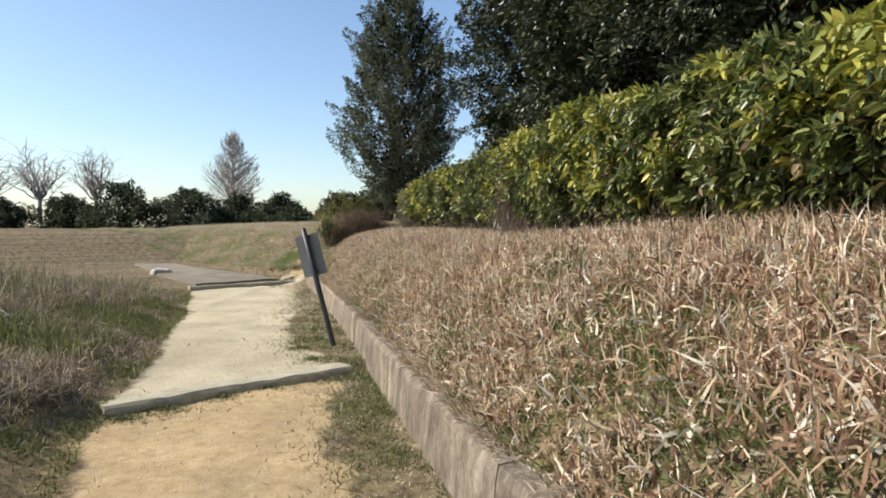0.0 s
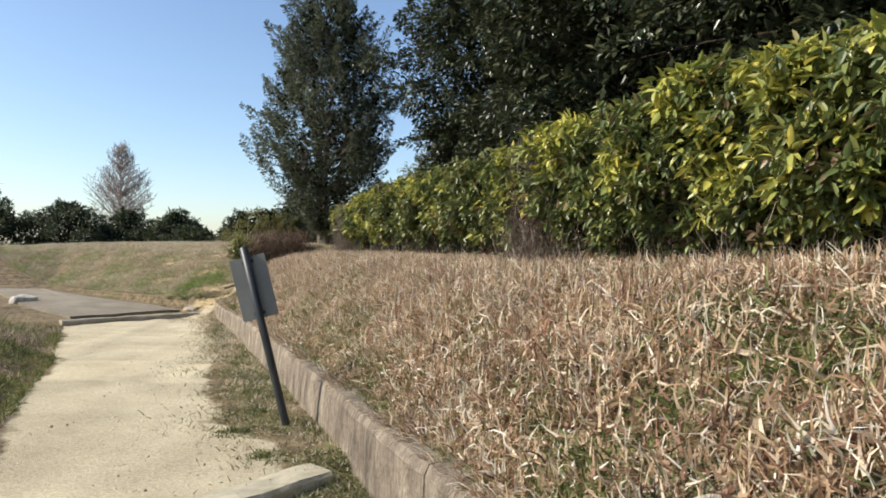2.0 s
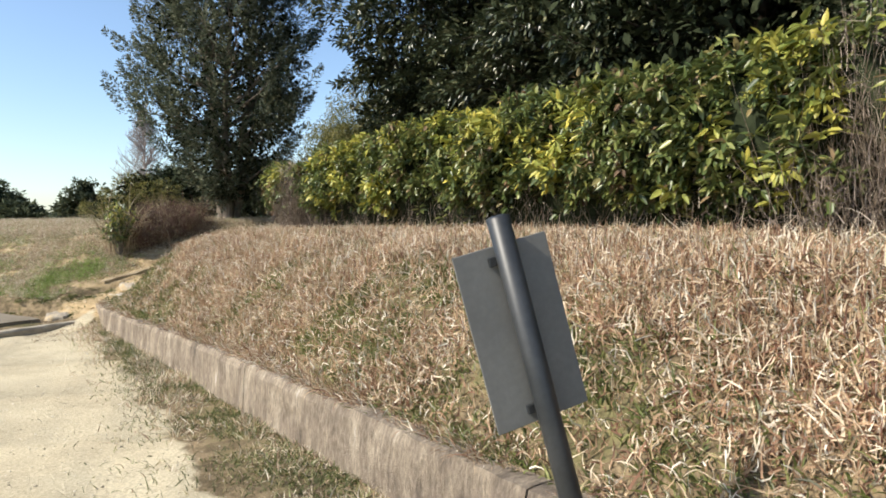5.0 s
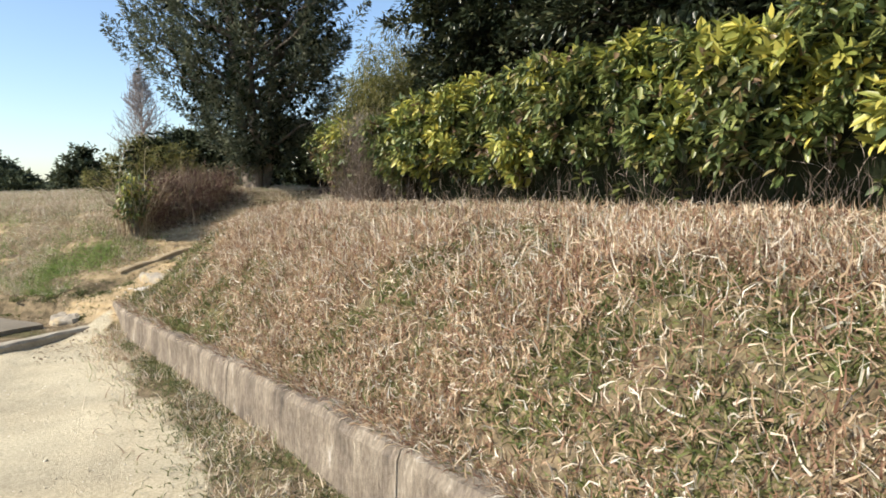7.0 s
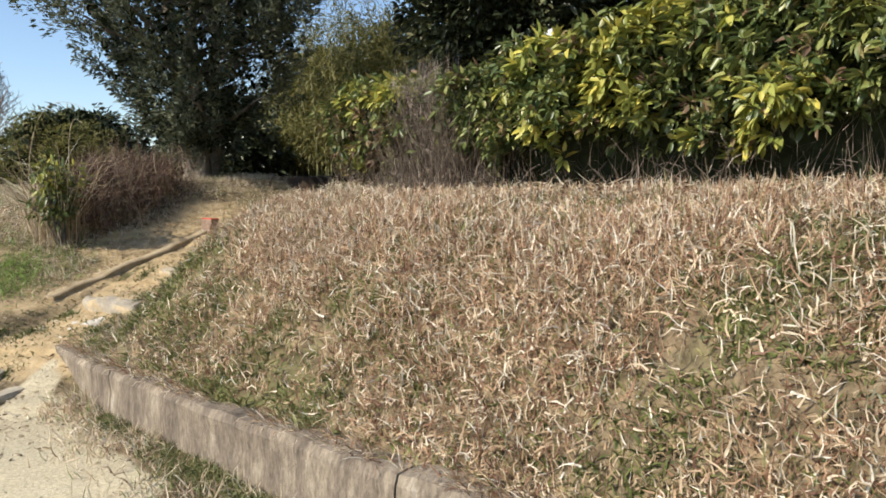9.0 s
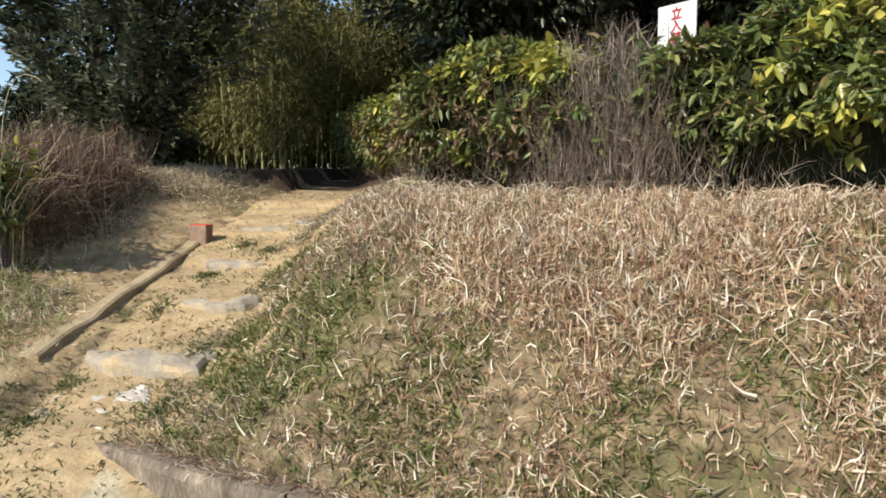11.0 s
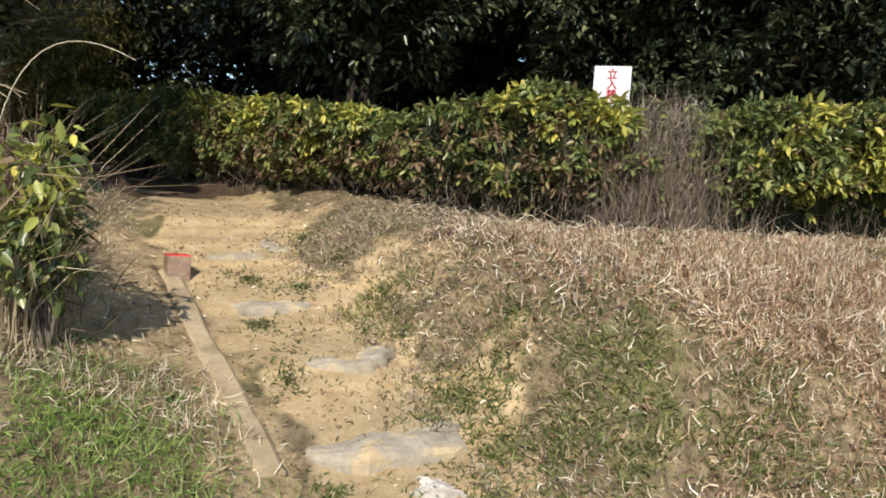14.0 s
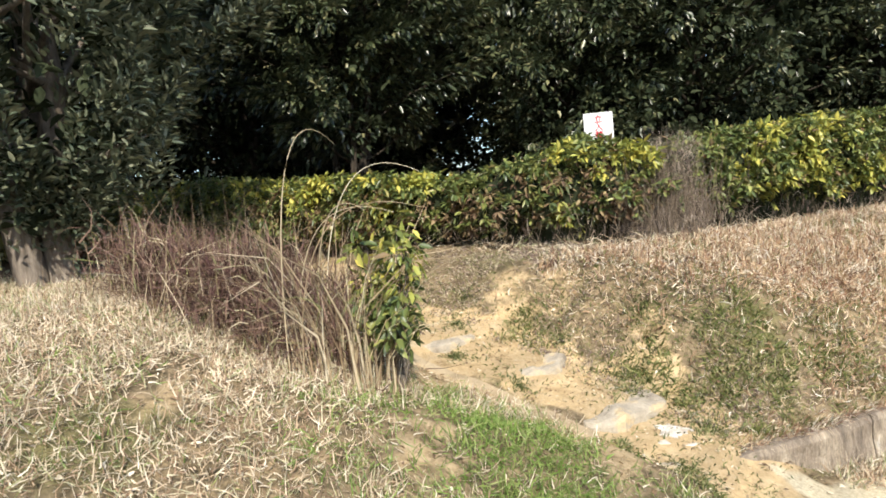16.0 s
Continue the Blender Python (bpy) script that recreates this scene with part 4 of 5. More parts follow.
bamboo(90)
evergreen("roadside_bush", (-0.7, 22.4), [(0.0, 0.9), (0.4, 1.0), (0.75, 0.6), (1.0, 0.25)], 150, 60, (0.05, 0.1), M_BLEAF, "low olive bush with fine leaves beyond the reeds", 6, 0.9, 0.35, 0.16, cat="bush", core=60, narrow=0.2)
for x, y, hh, rr in ((3.8, 26.5, 1.9, 1.7), (6.8, 27.5, 2.6, 2.0), (9.8, 26.0, 4.6, 2.2), (1.4, 28.0, 1.7, 1.6), (12.0, 24.0, 7.0, 2.6), (8.8, 30.5, 3.4, 2.4), (3.0, 24.4, 1.2, 1.0)):
    evergreen("thicket", (x, y), [(0.0, rr), (hh * 0.4, rr * 1.05), (hh * 0.75, rr * 0.8), (hh, rr * 0.3)], 170, 52, (0.1, 0.18), M_TREE, "dark evergreen thicket behind the bamboo", 3, 0.3, 0.6, 0.34, group="thicket behind the bamboo", cat="bush", core=800)


# ---- reed clump and shrub ----
def reed_clump():
    t = thing("reed_clump", (-0.9, 19.45, float(height(-0.9, 19.45))), "dry brown reed clump with arching pale stalks", "reeds")
    inv = Matrix.Translation(-Vector(t.location))
    # tangle of dead twigs and leaves through the whole depth of the clump
    n = 9000
    f = rng.uniform(0, 1, n)
    x, y = -1.5 + 1.4 * f + rng.normal(0, 0.16, n), 19.05 + 0.95 * f + rng.normal(0, 0.18, n)
    crest = (0.62 - 0.16 * f) * (1 + 0.25 * np.sin(x * 7) * np.cos(y * 6))
    at = np.stack([x, y, height(x, y) + crest * rng.uniform(0, 0.75, n)], 1)
    ob = part("dead_tangle", blade_mesh("dead_tangle", at, rng.uniform(0, 6.28, n), rng.uniform(0.0, 1.7, n), rng.uniform(0.1, 0.36, n), rng.uniform(0.004, 0.010, n), rng.normal(0.2, 0.5, n), M_TANGLE), M_TANGLE, t, "dull brown tangle of dead stems")
    tagged(ob, kind="stuff")
    ob.matrix_parent_inverse = inv
    # pale tuft whose long leaves arch outwards
    n = 190
    a, r = rng.uniform(0, 6.28, n), 0.27 * np.sqrt(rng.uniform(0, 1, n))
    x, y = -1.58 + r * np.cos(a), 19.02 + r * np.sin(a)
    at = np.stack([x, y, height(x, y) - 0.02], 1)
    ob = part("arching_leaf", blade_mesh("arching_leaf", at, a + rng.normal(0, 0.5, n), rng.uniform(0.0, 0.25, n), rng.uniform(0.55, 1.2, n), rng.uniform(0.005, 0.013, n), rng.uniform(0.25, 0.85, n), M_PLUME), M_PLUME, t, "pale arching reed leaves")
    tagged(ob, kind="stuff")
    ob.matrix_parent_inverse = inv
    # pale upright stalks through the brown tangle
    n = 800
    f = rng.uniform(0.08, 1, n)
    x, y = -1.5 + 1.4 * f + rng.normal(0, 0.16, n), 19.05 + 0.95 * f + rng.normal(0, 0.2, n)
    at = np.stack([x, y, height(x, y) - 0.02], 1)
    ob = part("dry_stalk", blade_mesh("dry_stalk", at, rng.uniform(0, 6.28, n), np.abs(rng.normal(0.15, 0.25, n)), rng.uniform(0.3, 0.85, n) * (1 + 0.3 * np.sin(x * 5)), rng.uniform(0.004, 0.008, n), rng.normal(0.3, 0.4, n), M_REED), M_REED, t, "pale dry stalks")
    tagged(ob, kind="stuff")
    ob.matrix_parent_inverse = inv
    lines = []
    for i in range(5):
        px, py = -1.75 + rng.normal(0, 0.15) + 0.4 * rng.uniform(0, 1), 19.0 + rng.normal(0, 0.2) + 0.4 * rng.uniform(0, 1)
        z = float(height(px, py))
        an, ht, rch = rng.normal(-1.3, 0.7), rng.uniform(0.8, 1.25), rng.uniform(0.3, 0.7)
        pts = []
        for j in range(19):
            q = j / 18
            pts.append(((px + rch * q ** 2.2 * math.cos(an), py + rch * q ** 2.2 * math.sin(an), z + ht * math.sin(min(q * 1.9, 2.1)) * 1.0), 0.0038 * (1 - 0.6 * q)))
        lines.append(pts)
    ob = part("arching_stalk", tubes("arching_stalk", lines, M_PLUME, 4), M_PLUME, t, "long pale arching stalks")
    ob.matrix_parent_inverse = inv


reed_clump()


def shrub():
    bx, by = -1.62, 18.76
    bz = float(height(bx, by))
    t = thing("shrub", (bx, by, bz), "low broadleaf shrub with yellow tips beside the reeds", "shrub")
    lines, ctr = [], []
    for i in range(20):
        an, r, h = rng.uniform(0, 6.28), rng.uniform(0.04, 0.22), rng.uniform(0.38, 0.9)
        e = (r * math.cos(an), r * math.sin(an), h)
        lines.append(limb((0, 0, -0.05), e, 0.008, 0.003, 5, 0.1))
        ctr += [e, (e[0] * 0.8, e[1] * 0.8, h * 0.75)]
    part("branchwork", tubes("branchwork", lines, M_BARK, 4), M_BARK, t)
    ctr = np.array(ctr)
    at, d, sz = crown_leaves(ctr, np.full(len(ctr), 0.1), 24, (0.05, 0.09), -0.5)
    yel = (at[:, 2] > 0.55) & (rng.uniform(0, 1, len(at)) < 0.45)
    part("leaves", leaf_mesh("leaves", at[~yel], d[~yel], sz[~yel], sz[~yel] * 0.4, M_HEDGE), M_HEDGE, t)
    part("yellow_leaves", leaf_mesh("yellow_leaves", at[yel], d[yel], sz[yel], sz[yel] * 0.4, M_YELLOW), M_YELLOW, t, "yellow leaves at the tips")


shrub()


# ---- grass ----
def slope_grass():
    n = 210000
    y = 0.8 + 16.7 * rng.uniform(0, 1, n) ** 1.0
    x = wall_x(y) + rng.uniform(0.16, 2.1, n)
    s, q = trail_sq(x, y)
    clear = (q < -0.45 - 0.5 * rng.uniform(0, 1, n)) | (s < -1.5)
    near_trail = np.exp(-((q + 0.75) / 0.75) ** 2)
    g = fbm(x, y, 1.9, 3.0)
    keep = clear & (rng.uniform(0, 1, n) > 0.8 * near_trail) & (rng.uniform(0, 1, n) > 0.3 * (1 - smooth(4.0, 8.0, y))) & (rng.uniform(0, 1, n) > 0.72 * smooth(0.0, 0.35, g + 0.35 * fbm(x, y, 5.2, 2.0) + 0.2 * np.exp(-((x - wall_x(y) - 0.4) / 0.5) ** 2)))
    x, y, g, q = x[keep], y[keep], g[keep], q[keep]
    n = len(x)
    at = np.stack([x, y, height(x, y) + rng.uniform(0.0, 0.07, n)], 1)
    low = np.exp(-((x - wall_x(y) - 0.25) / 0.35) ** 2)
    ln = rng.uniform(0.06, 0.19, n) * (1 - 0.25 * low) * (1 - 0.3 * smooth(1.2, 1.7, x - wall_x(y)) * smooth(3.0, 7.0, y)) * lerp(y, [2, 6, 9, 14, 17], [1.15, 1.0, 0.9, 0.85, 0.75])
    ob = part("dry_grass", blade_mesh("dry_grass", at, rng.uniform(0, 6.28, n), np.clip(rng.normal(1.0, 0.45, n), 0.05, 1.8), ln, rng.uniform(0.004, 0.011, n) * lerp(y, [2, 5, 8, 12], [1.8, 1.5, 1.1, 0.95]), rng.normal(0.0, 0.8, n), M_STRAW), M_STRAW, None)
    tagged(ob, "long dry straw-coloured grass on the slope", "grass", kind="stuff")
    n = 170000
    y = 0.8 + 16.9 * rng.uniform(0, 1, n)
    x = wall_x(y) + rng.uniform(0.1, 1.9, n)
    s, q = trail_sq(x, y)
    g = fbm(x, y, 1.9, 3.0) + 0.45 * np.exp(-((x - wall_x(y) - 0.4) / 0.45) ** 2) + 0.3 * np.exp(-((q + 0.8) / 0.4) ** 2)
    keep = (rng.uniform(0.0, 0.75, n) < 0.1 + 0.14 * (1 - smooth(4.0, 8.0, y)) + (g + 0.12) * smooth(-0.2, 0.15, fbm(x, y, 4.6, 6.0))) & (q < -0.35)
    x, y = x[keep], y[keep]
    n = len(x)
    at = np.stack([x, y, height(x, y) - 0.005], 1)
    ob = part("green_weeds", blade_mesh("green_weeds", at, rng.uniform(0, 6.28, n), rng.uniform(0.2, 1.2, n), rng.uniform(0.03, 0.11, n), rng.uniform(0.006, 0.015, n), rng.uniform(0.1, 0.6, n), M_SLOPE), M_SLOPE, None)
    tagged(ob, "low green weeds among the dry grass", "grass", kind="stuff")


def verge_grass():
    n = 30000
    y = rng.uniform(2.5, 16.6, n)
    wid = lerp(y, [0, 4.95, 6.55, 7.95, 10.5, 16], [0.5, 0.55, 0.25, 0.68, 0.62, 0.12])
    x = wall_x(y) - wid * 1.15 * np.abs(rng.normal(0, 0.5, n))
    keep = fbm(x, y, 3.1, 0.4) + rng.normal(0, 0.2, n) > -0.12
    x, y = x[keep], y[keep]
    n = len(x)
    at = np.stack([x, y, height(x, y) - 0.004], 1)
    ob = part("verge_weeds", blade_mesh("verge_weeds", at, rng.uniform(0, 6.28, n), rng.uniform(0.2, 1.1, n), rng.uniform(0.02, 0.075, n), rng.uniform(0.004, 0.009, n), rng.uniform(0.1, 0.6, n), M_GREEN), M_GREEN, None)
    tagged(ob, "low green weeds at the foot of the wall", "grass", kind="stuff")


def weed_mound():
    n = 84000
    y = 1.0 + 15.5 * rng.uniform(0, 1, n)
    x = path_left(y) - 0.02 - 5.5 * rng.uniform(0, 1, n) ** 1.6
    k = (x - KERB_A[0]) * KNORM[0] + (y - KERB_A[1]) * KNORM[1]
    far_off = path_left(y) - x
    keep = (k < -0.1) & (rng.uniform(0, 1, n) > smooth(2.2, 5.2, far_off + 1.2 * fbm(x, y, 0.9, 1.0))) & (rng.uniform(0, 1, n) < smooth(1.0, 2.6, y))
    x, y = x[keep], y[keep]
    n = len(x)
    off = path_left(y) - x
    at = np.stack([x, y, height(x, y) - 0.01], 1)
    ln = rng.uniform(0.1, 0.38, n) * (0.3 + 0.95 * smooth(0.1, 1.2, off)) * (1 + 1.0 * fbm(x, y, 1.7, 2.0))
    green = (fbm(x, y, 1.6, 7.0) + 0.35 * np.exp(-(off / 0.5) ** 2) + rng.normal(0, 0.15, n)) > 0.12
    for name, sel, m, lab in (("tall_weeds", ~green, M_WEED, "tangled grey-brown weeds on the mound"), ("mound_grass", green, M_SLOPE, "green grass on the mound beside the path")):
        k2 = int(sel.sum())
        wide = rng.uniform(0.005, 0.012, k2) * (1 + off[sel] * 0.25)
        ob = part(name, blade_mesh(name, at[sel], rng.uniform(0, 6.28, k2), np.abs(rng.normal(0.75, 0.5, k2)), ln[sel], wide, rng.normal(0.3, 0.7, k2), m), m, None)
        tagged(ob, lab, "grass", kind="stuff")


def bank_grass():
    n = 240000
    a = -1 + 13 * rng.uniform(0, 1, n) ** 1.5
    d = -0.2 + 5.5 * rng.uniform(0, 1, n) ** 1.3
    x = FOOT[0] - FDIR[1] * a + FDIR[0] * d
    y = FOOT[1] + FDIR[0] * a + FDIR[1] * d
    s, q = trail_sq(x, y)
    edge_bare = (1 - smooth(0.55, 1.0, q - 0.35 * smooth(0.8, 1.8, s) + 0.3 * fbm(x, y, 2.9, 6.0))) * smooth(-0.1, 0.3, s)
    keep = (q > 0.56) & (x < 1.6) & (rng.uniform(0, 1, n) > 0.9 * edge_bare)
    keep &= rng.uniform(0, 1, n) > 0.8 * smooth(0.22, 0.42, fbm(x, y, 3.1, 1.0)) * (d < 2.2)
    x, y, d = x[keep], y[keep], d[keep]
    n = len(x)
    at = np.stack([x, y, height(x, y) + rng.uniform(0.0, 0.03, n)], 1)
    lush = np.exp(-(((x + 2.25) / 0.7) ** 2 + ((y - 18.35) / 0.5) ** 2))
    green = (fbm(x, y, 2.6, 3.0) * 0.6 + rng.normal(0, 0.3, n) + 1.1 * lush * (1 + 0.6 * fbm(x, y, 6.0, 1.0)) + 0.13 * (d < 1.6) + 0.28 * smooth(-1.9, -3.4, x) * (d < 2.0)) > 0.58
    ln = rng.uniform(0.03, 0.11, n)
    for name, sel, m, lab in (("bank_straw", ~green, M_PALE, "short dry straw on the grassy bank"), ("bank_green", green, M_LAWN, "short green grass on the bank")):
        k = int(sel.sum())
        ob = part(name, blade_mesh(name, at[sel], rng.uniform(0, 6.28, k), np.where(rng.uniform(0, 1, k) < 0.3, rng.uniform(0.1, 0.8, k), rng.uniform(0.8, 1.65, k)), ln[sel], rng.uniform(0.0028, 0.0072, k), rng.normal(0.0, 0.35, k), m), m, None)
        tagged(ob, lab, "grass", kind="stuff")


def wall_fringe():
    """Dry blades that hang over the top of the wall, and straw at its foot."""
    n = 26000
    y = rng.uniform(1.0, 17.0, n)
    u = rng.uniform(0.07, 0.24, n)
    x = wall_x(y) + u
    keep = fbm(x * 0, y, 2.7, 1.5) + rng.normal(0, 0.25, n) + 0.3 * smooth(10, 13, y) > 0.0
    x, y = x[keep], y[keep]
    n = len(x)
    z = wall_top(y) - 0.02
    at = np.stack([x, y, z], 1)
    ob = part("wall_top_grass", blade_mesh("wall_top_grass", at, rng.normal(3.14, 0.9, n), rng.uniform(0.3, 1.3, n), rng.uniform(0.04, 0.13, n), rng.uniform(0.004, 0.009, n), rng.normal(0.35, 0.3, n), M_STRAW), M_STRAW, None)
    tagged(ob, "dry grass hanging over the top of the wall", "grass", kind="stuff")
    n = 17000
    y = 2.0 + 14.4 * rng.uniform(0, 1, n) ** 0.75
    x = wall_x(y) - np.abs(rng.normal(0, 0.3, n)) * np.interp(y, [2, 8, 12, 16.4], [1.2, 1.1, 1.0, 0.6])
    keep = fbm(x, y, 4.1, 5.0) + rng.normal(0, 0.2, n) > 0.05
    x, y = x[keep], y[keep]
    n = len(x)
    at = np.stack([x, y, height(x, y) - 0.004], 1)
    ob = part("verge_straw", blade_mesh("verge_straw", at, rng.uniform(0, 6.28, n), rng.uniform(0.2, 1.4, n), rng.uniform(0.02, 0.075, n) * lerp(y, [9, 12, 16], [1, 1.8, 2.0]), rng.uniform(0.004, 0.009, n), rng.normal(0.2, 0.4, n), M_PALE), M_PALE, None)
    tagged(ob, "dry straw and weeds at the foot of the wall", "grass", kind="stuff")


def pebbles():
    """Loose grit on the gravel path and the trail."""
    n = 3000
    y = rng.uniform(3.0, 16.5, n)
    x = path_left(y) + (wall_x(y) - path_left(y)) * rng.uniform(-0.02, 0.95, n)
    r = rng.uniform(0.003, 0.008, n) * (1 + 1.2 * (rng.uniform(0, 1, n) > 0.97))
    oct_ = np.array([(1, 0, 0), (0, 1, 0), (-1, 0, 0), (0, -1, 0), (0, 0, 0.6), (0, 0, -0.6)])
    rot = rng.uniform(0, 6.28, n)
    v = np.repeat(oct_[None], n, 0) * r[:, None, None] * rng.uniform(0.6, 1.3, (n, 6, 1))
    c, sn = np.cos(rot)[:, None], np.sin(rot)[:, None]
    v = np.stack([v[:, :, 0] * c - v[:, :, 1] * sn, v[:, :, 0] * sn + v[:, :, 1] * c, v[:, :, 2]], 2)
    v += np.stack([x, y, height(x, y) + 0.002], 1)[:, None]
    tri = np.array([(0, 1, 4), (1, 2, 4), (2, 3, 4), (3, 0, 4), (1, 0, 5), (2, 1, 5), (3, 2, 5), (0, 3, 5)])
    f = ((np.arange(n) * 6)[:, None, None] + tri[None]).reshape(-1, 3)
    tagged(part("loose_grit", np_mesh("loose_grit", v.reshape(-1, 3), f, M_GRIT), M_GRIT, None), "loose pale grit and pebbles on the path", "gravel", kind="stuff")


def trail_weeds():
    """Tufts of dark green weeds between the stones and beside the trail."""
    spots = ((-1.55, 17.15, 0.3), (-1.9, 16.95, 0.3), (-1.25, 17.05, 0.3), (-0.75, 17.25, 0.28), (-0.35, 17.35, 0.3), (0.1, 17.65, 0.3), (-0.62, 18.05, 0.16), (-0.2, 17.85, 0.14),
             (-1.2, 17.85, 0.16), (-1.95, 17.62, 0.14), (-2.25, 17.45, 0.15), (-1.7, 16.6, 0.35), (-1.3, 16.5, 0.35), (0.55, 17.9, 0.25), (-0.1, 18.2, 0.15), (-1.0, 16.7, 0.4), (-2.45, 17.5, 0.16), (-2.75, 17.65, 0.2), (-2.5, 17.05, 0.12), (-3.1, 17.9, 0.2), (-2.95, 5.93, 0.14), (-3.35, 5.66, 0.2), (-3.6, 5.45, 0.2), (-2.6, 6.15, 0.1), (-2.05, 6.4, 0.2), (-2.2, 7.05, 0.16), (-2.35, 7.65, 0.18), (-2.15, 8.25, 0.2))
    A = []
    for x, y, r in spots:
        k = int(2300 * r)
        a, q = rng.uniform(0, 6.28, k), 2.0 * r * np.abs(rng.normal(0, 0.55, k))
        q = q * (0.75 + 0.5 * np.sin(2 * a + x * 9) * np.cos(3 * a + y * 7))
        A.append(np.stack([x + q * np.cos(a), y + 0.8 * q * np.sin(a)], 1))
    A = np.concatenate(A)
    n = len(A)
    at = np.stack([A[:, 0], A[:, 1], height(A[:, 0], A[:, 1]) - 0.004], 1)
    ob = part("trail_weeds", blade_mesh("trail_weeds", at, rng.uniform(0, 6.28, n), rng.uniform(0.2, 1.3, n), rng.uniform(0.02, 0.055, n), rng.uniform(0.006, 0.013, n), rng.uniform(0.1, 0.6, n), M_GREEN), M_GREEN, None)
    tagged(ob, "tufts of green weeds beside the trail stones", "weeds", kind="stuff")
    n = 64000
    s, q = rng.uniform(-1.4, 4.5, n), rng.uniform(-2.0, -0.3, n)
    x, y = TRAIL[0] + s * TDIR[0] - q * TDIR[1], TRAIL[1] + s * TDIR[1] + q * TDIR[0]
    keep = (x - wall_x(y) > 0.2) & (fbm(x, y, 3.7, 2.0) - 0.6 * smooth(0.02, 0.3, fbm(x, y, 3.4, 5.0)) + rng.normal(0, 0.3, n) > -0.1) & (x < 0.9)
    x, y = x[keep], y[keep]
    n = len(x)
    at = np.stack([x, y, height(x, y) - 0.002], 1)
    ob = part("trail_straw", blade_mesh("trail_straw", at, rng.uniform(0, 6.28, n), rng.uniform(0.5, 1.6, n), rng.uniform(0.02, 0.08, n), rng.uniform(0.004, 0.009, n), rng.normal(0.1, 0.5, n), M_WEED), M_WEED, None)
    tagged(ob, "short brown straw and weeds beside the trail", "grass", kind="stuff")


def litter_bits():
    """Fallen leaves and broken straw on the trail, the bank and under the hedge."""
    n = 9000
    x, y = rng.uniform(-3.0, 1.6, n), rng.uniform(15.6, 20.5, n)
    k = 7000
    y2 = rng.uniform(0.8, 17.0, k)
    x2 = rng.normal(-0.05, 0.22, k)
    x, y = np.concatenate([x, x2]), np.concatenate([y, y2])
    d = rng.normal(0, 1, (n + k, 3))
    d[:, 2] *= 0.25
    ln = rng.uniform(0.01, 0.045, n + k)
    at = np.stack([x, y, height(x, y) + 0.008], 1)
    ob = part("leaf_litter", leaf_mesh("leaf_litter", at, d, ln, ln * rng.uniform(0.12, 0.4, n + k), M_LITTER, droop=0.3), M_LITTER, None)
    tagged(ob, "fallen dry leaves and straw scattered on the ground", "leaf litter", kind="stuff")


def hedge_foot():
    n = 5200
    y = rng.uniform(0.8, 17.2, n)
    x = np.interp(y, HEDGE[:, 1], HEDGE[:, 0]) + rng.normal(-0.02, 0.11, n)
    at = np.stack([x, y, height(x, y) + rng.uniform(0, 0.08, n)], 1)
    ob = part("dead_straw", blade_mesh("dead_straw", at, rng.uniform(0, 6.28, n), rng.uniform(0.9, 1.75, n), rng.uniform(0.06, 0.2, n), rng.uniform(0.003, 0.008, n), rng.normal(0, 0.4, n), M_PALE), M_PALE, None)
    tagged(ob, "bleached dead straw along the foot of the hedge", "grass", kind="stuff")


slope_grass()
hedge_foot()
litter_bits()
wall_fringe()
pebbles()
trail_weeds()
verge_grass()
weed_mound()
bank_grass()


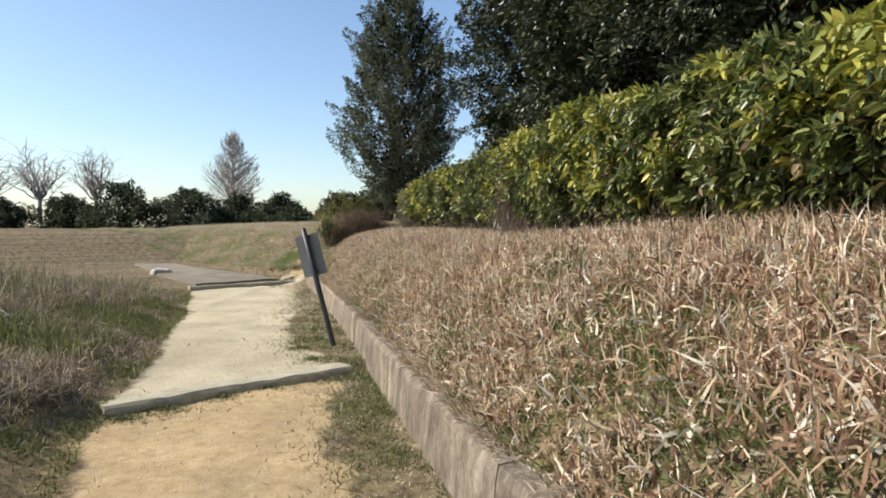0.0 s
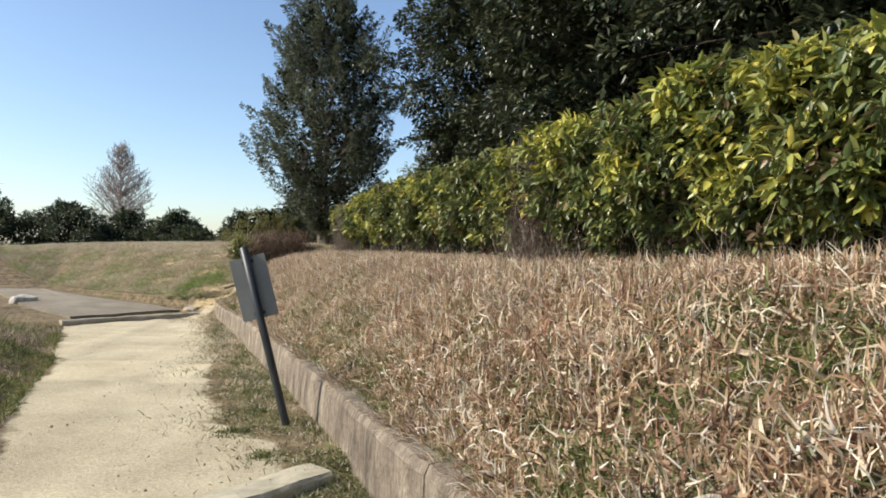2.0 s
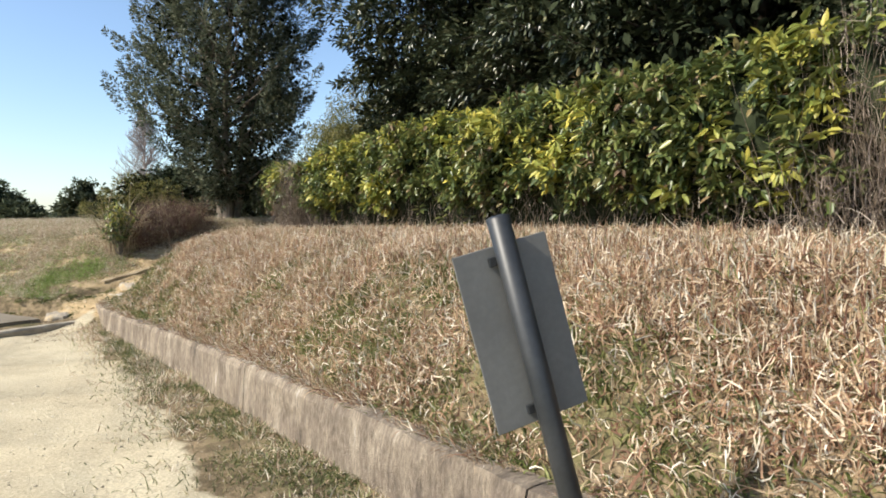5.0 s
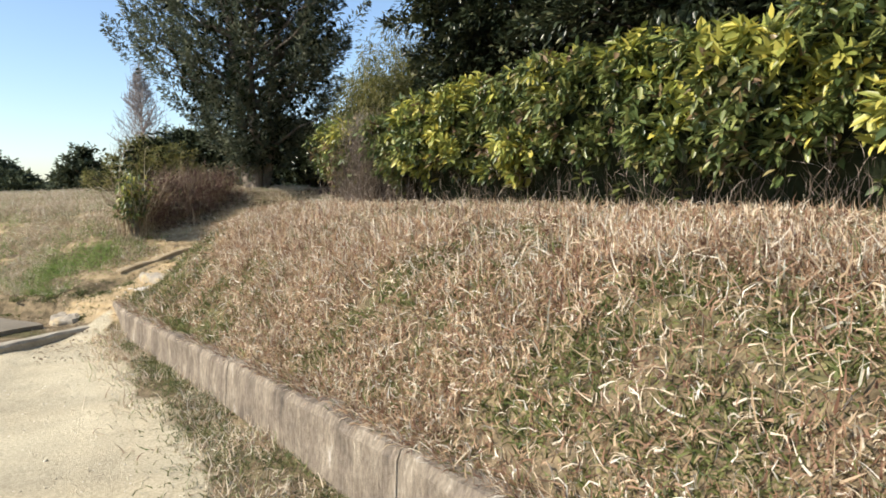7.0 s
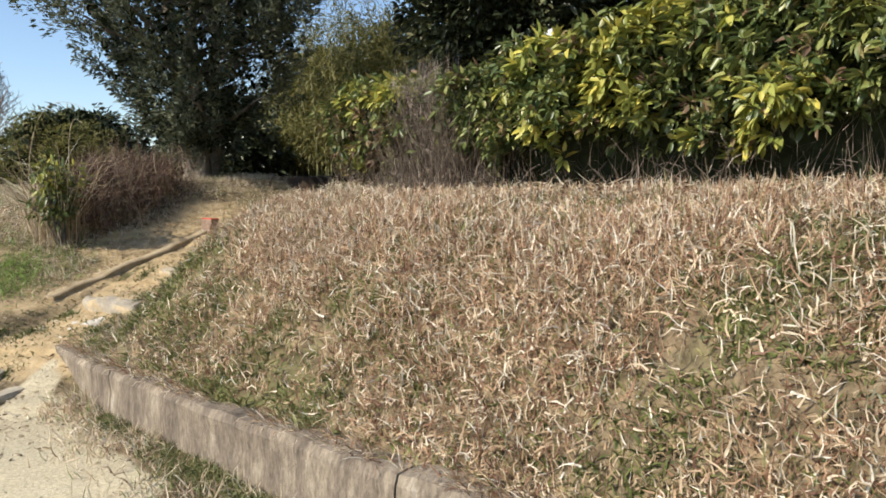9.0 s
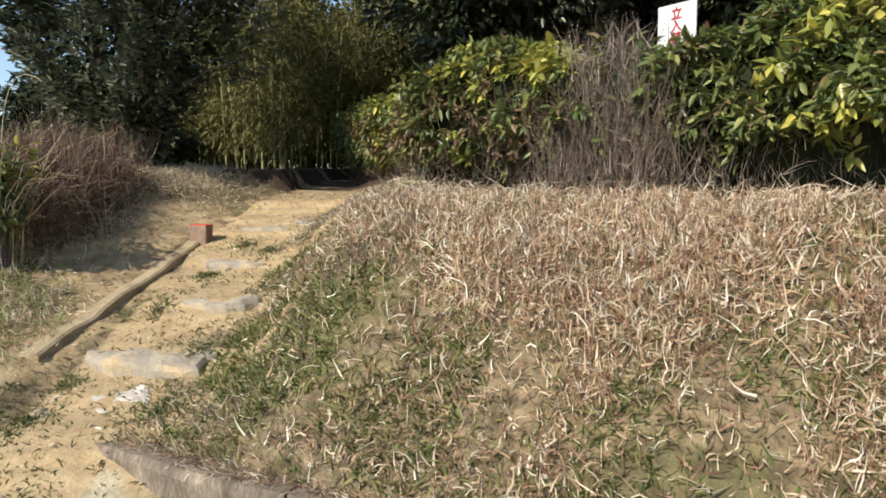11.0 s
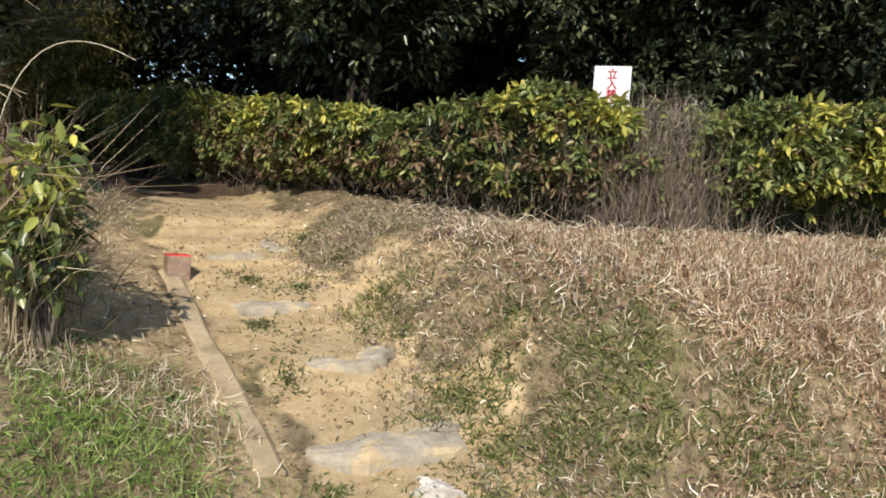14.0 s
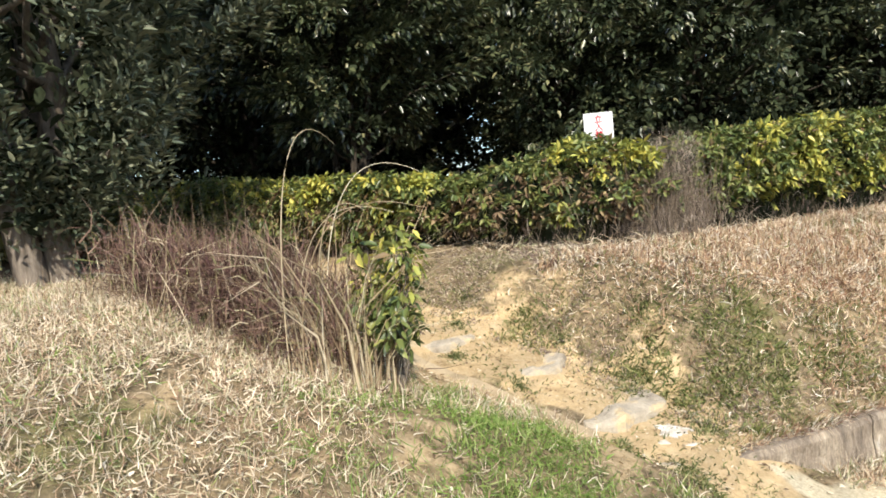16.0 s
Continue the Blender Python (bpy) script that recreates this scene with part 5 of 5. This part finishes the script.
# ---- distance ----
def bare_cone(x, y, h, r):
    z = 1.5
    t = thing("bare_tree", (x, y, z), "tall leafless cone-shaped tree in the distance", "tree", "far trees")
    part("trunk", tubes("trunk", [limb((0, 0, 0), (0, 0, h), 0.16, 0.02, 8, 0.01)], M_BARE, 6), M_BARE, t)
    lines = []
    for i in range(260):
        f = rng.uniform(0.08, 0.97)
        an = rng.uniform(0, 6.28)
        w = r * (1 - f) ** 0.85 * min(1.0, 0.55 + f * 1.6) * rng.uniform(0.75, 1.08)
        e = (w * math.cos(an), w * math.sin(an), h * f + w * rng.uniform(0.5, 1.0))
        lines.append(limb((0, 0, h * f), e, 0.04, 0.016, 4, 0.05))
        for j in range(4):
            q = rng.uniform(0.35, 0.95)
            b = (e[0] * q, e[1] * q, h * f + (e[2] - h * f) * q)
            lines.append([(b, 0.022), ((b[0] + rng.normal(0, 0.25), b[1] + rng.normal(0, 0.25), b[2] + rng.uniform(0.25, 0.9)), 0.012)])
    tagged(part("bare_crown", tubes("bare_crown", lines, M_BARE, 3), M_BARE, t), kind="stuff")


def bare_round(x, y, h, r):
    t = thing("bare_tree", (x, y, 1.5), "spreading leafless tree in the distance", "tree", "far trees")
    part("trunk", tubes("trunk", [limb((0, 0, 0), (0, 0, h * 0.35), 0.14, 0.1, 4, 0.05)], M_BARE, 6), M_BARE, t)
    lines = []
    for i in range(26):
        an, f = rng.uniform(0, 6.28), rng.uniform(0.3, 1)
        e = (r * f * math.cos(an), r * f * math.sin(an), h * (1 - 0.35 * f * f) * rng.uniform(0.8, 1.0))
        main = limb((0, 0, h * 0.3), e, 0.05, 0.015, 6, 0.2)
        lines.append(main)
        for j in range(9):
            p = main[2 + j % 4][0]
            lines.append(limb(p, (p[0] + rng.normal(0, 0.5), p[1] + rng.normal(0, 0.5), p[2] + rng.uniform(0.1, 0.9)), 0.018, 0.006, 3, 0.2))
    tagged(part("bare_crown", tubes("bare_crown", lines, M_BARE, 3), M_BARE, t), kind="stuff")


bare_cone(-8.9, 70.0, 9.0, 4.4)
bare_cone(7.7, 70.0, 10.6, 3.6)
for x, y, h, r in ((-17.5, 44, 4.6, 2.2), (-15.0, 46, 4.9, 1.8), (-21.5, 46, 4.4, 2.4), (-26, 47, 4.6, 2.4)):
    bare_round(x, y, h, r)
for x, y, hh, rr in ((-12.2, 41, 3.0, 2.2), (-8.6, 41, 2.7, 2.6), (-5.9, 42, 2.4, 1.8), (-3.4, 40, 2.3, 1.5), (-15.6, 43, 2.2, 1.8), (-19.5, 43, 1.9, 2.0), (-0.4, 36, 2.2, 0.9), (-24, 44, 2.1, 2.4), (-2.4, 38, 1.2, 1.3)):
    evergreen("far_bush", (x, y), [(0.05, rr * 0.9), (hh * 0.3, rr * 1.05), (hh * 0.55, rr * 0.7), (hh * 0.85, rr * 0.2)], 150, 34, (0.12, 0.24), M_FAR, "dark rounded evergreen bush at the far lawn edge", 4, 0.7, 0.8, 0.4, core=260, group="far bushes", cat="bush")
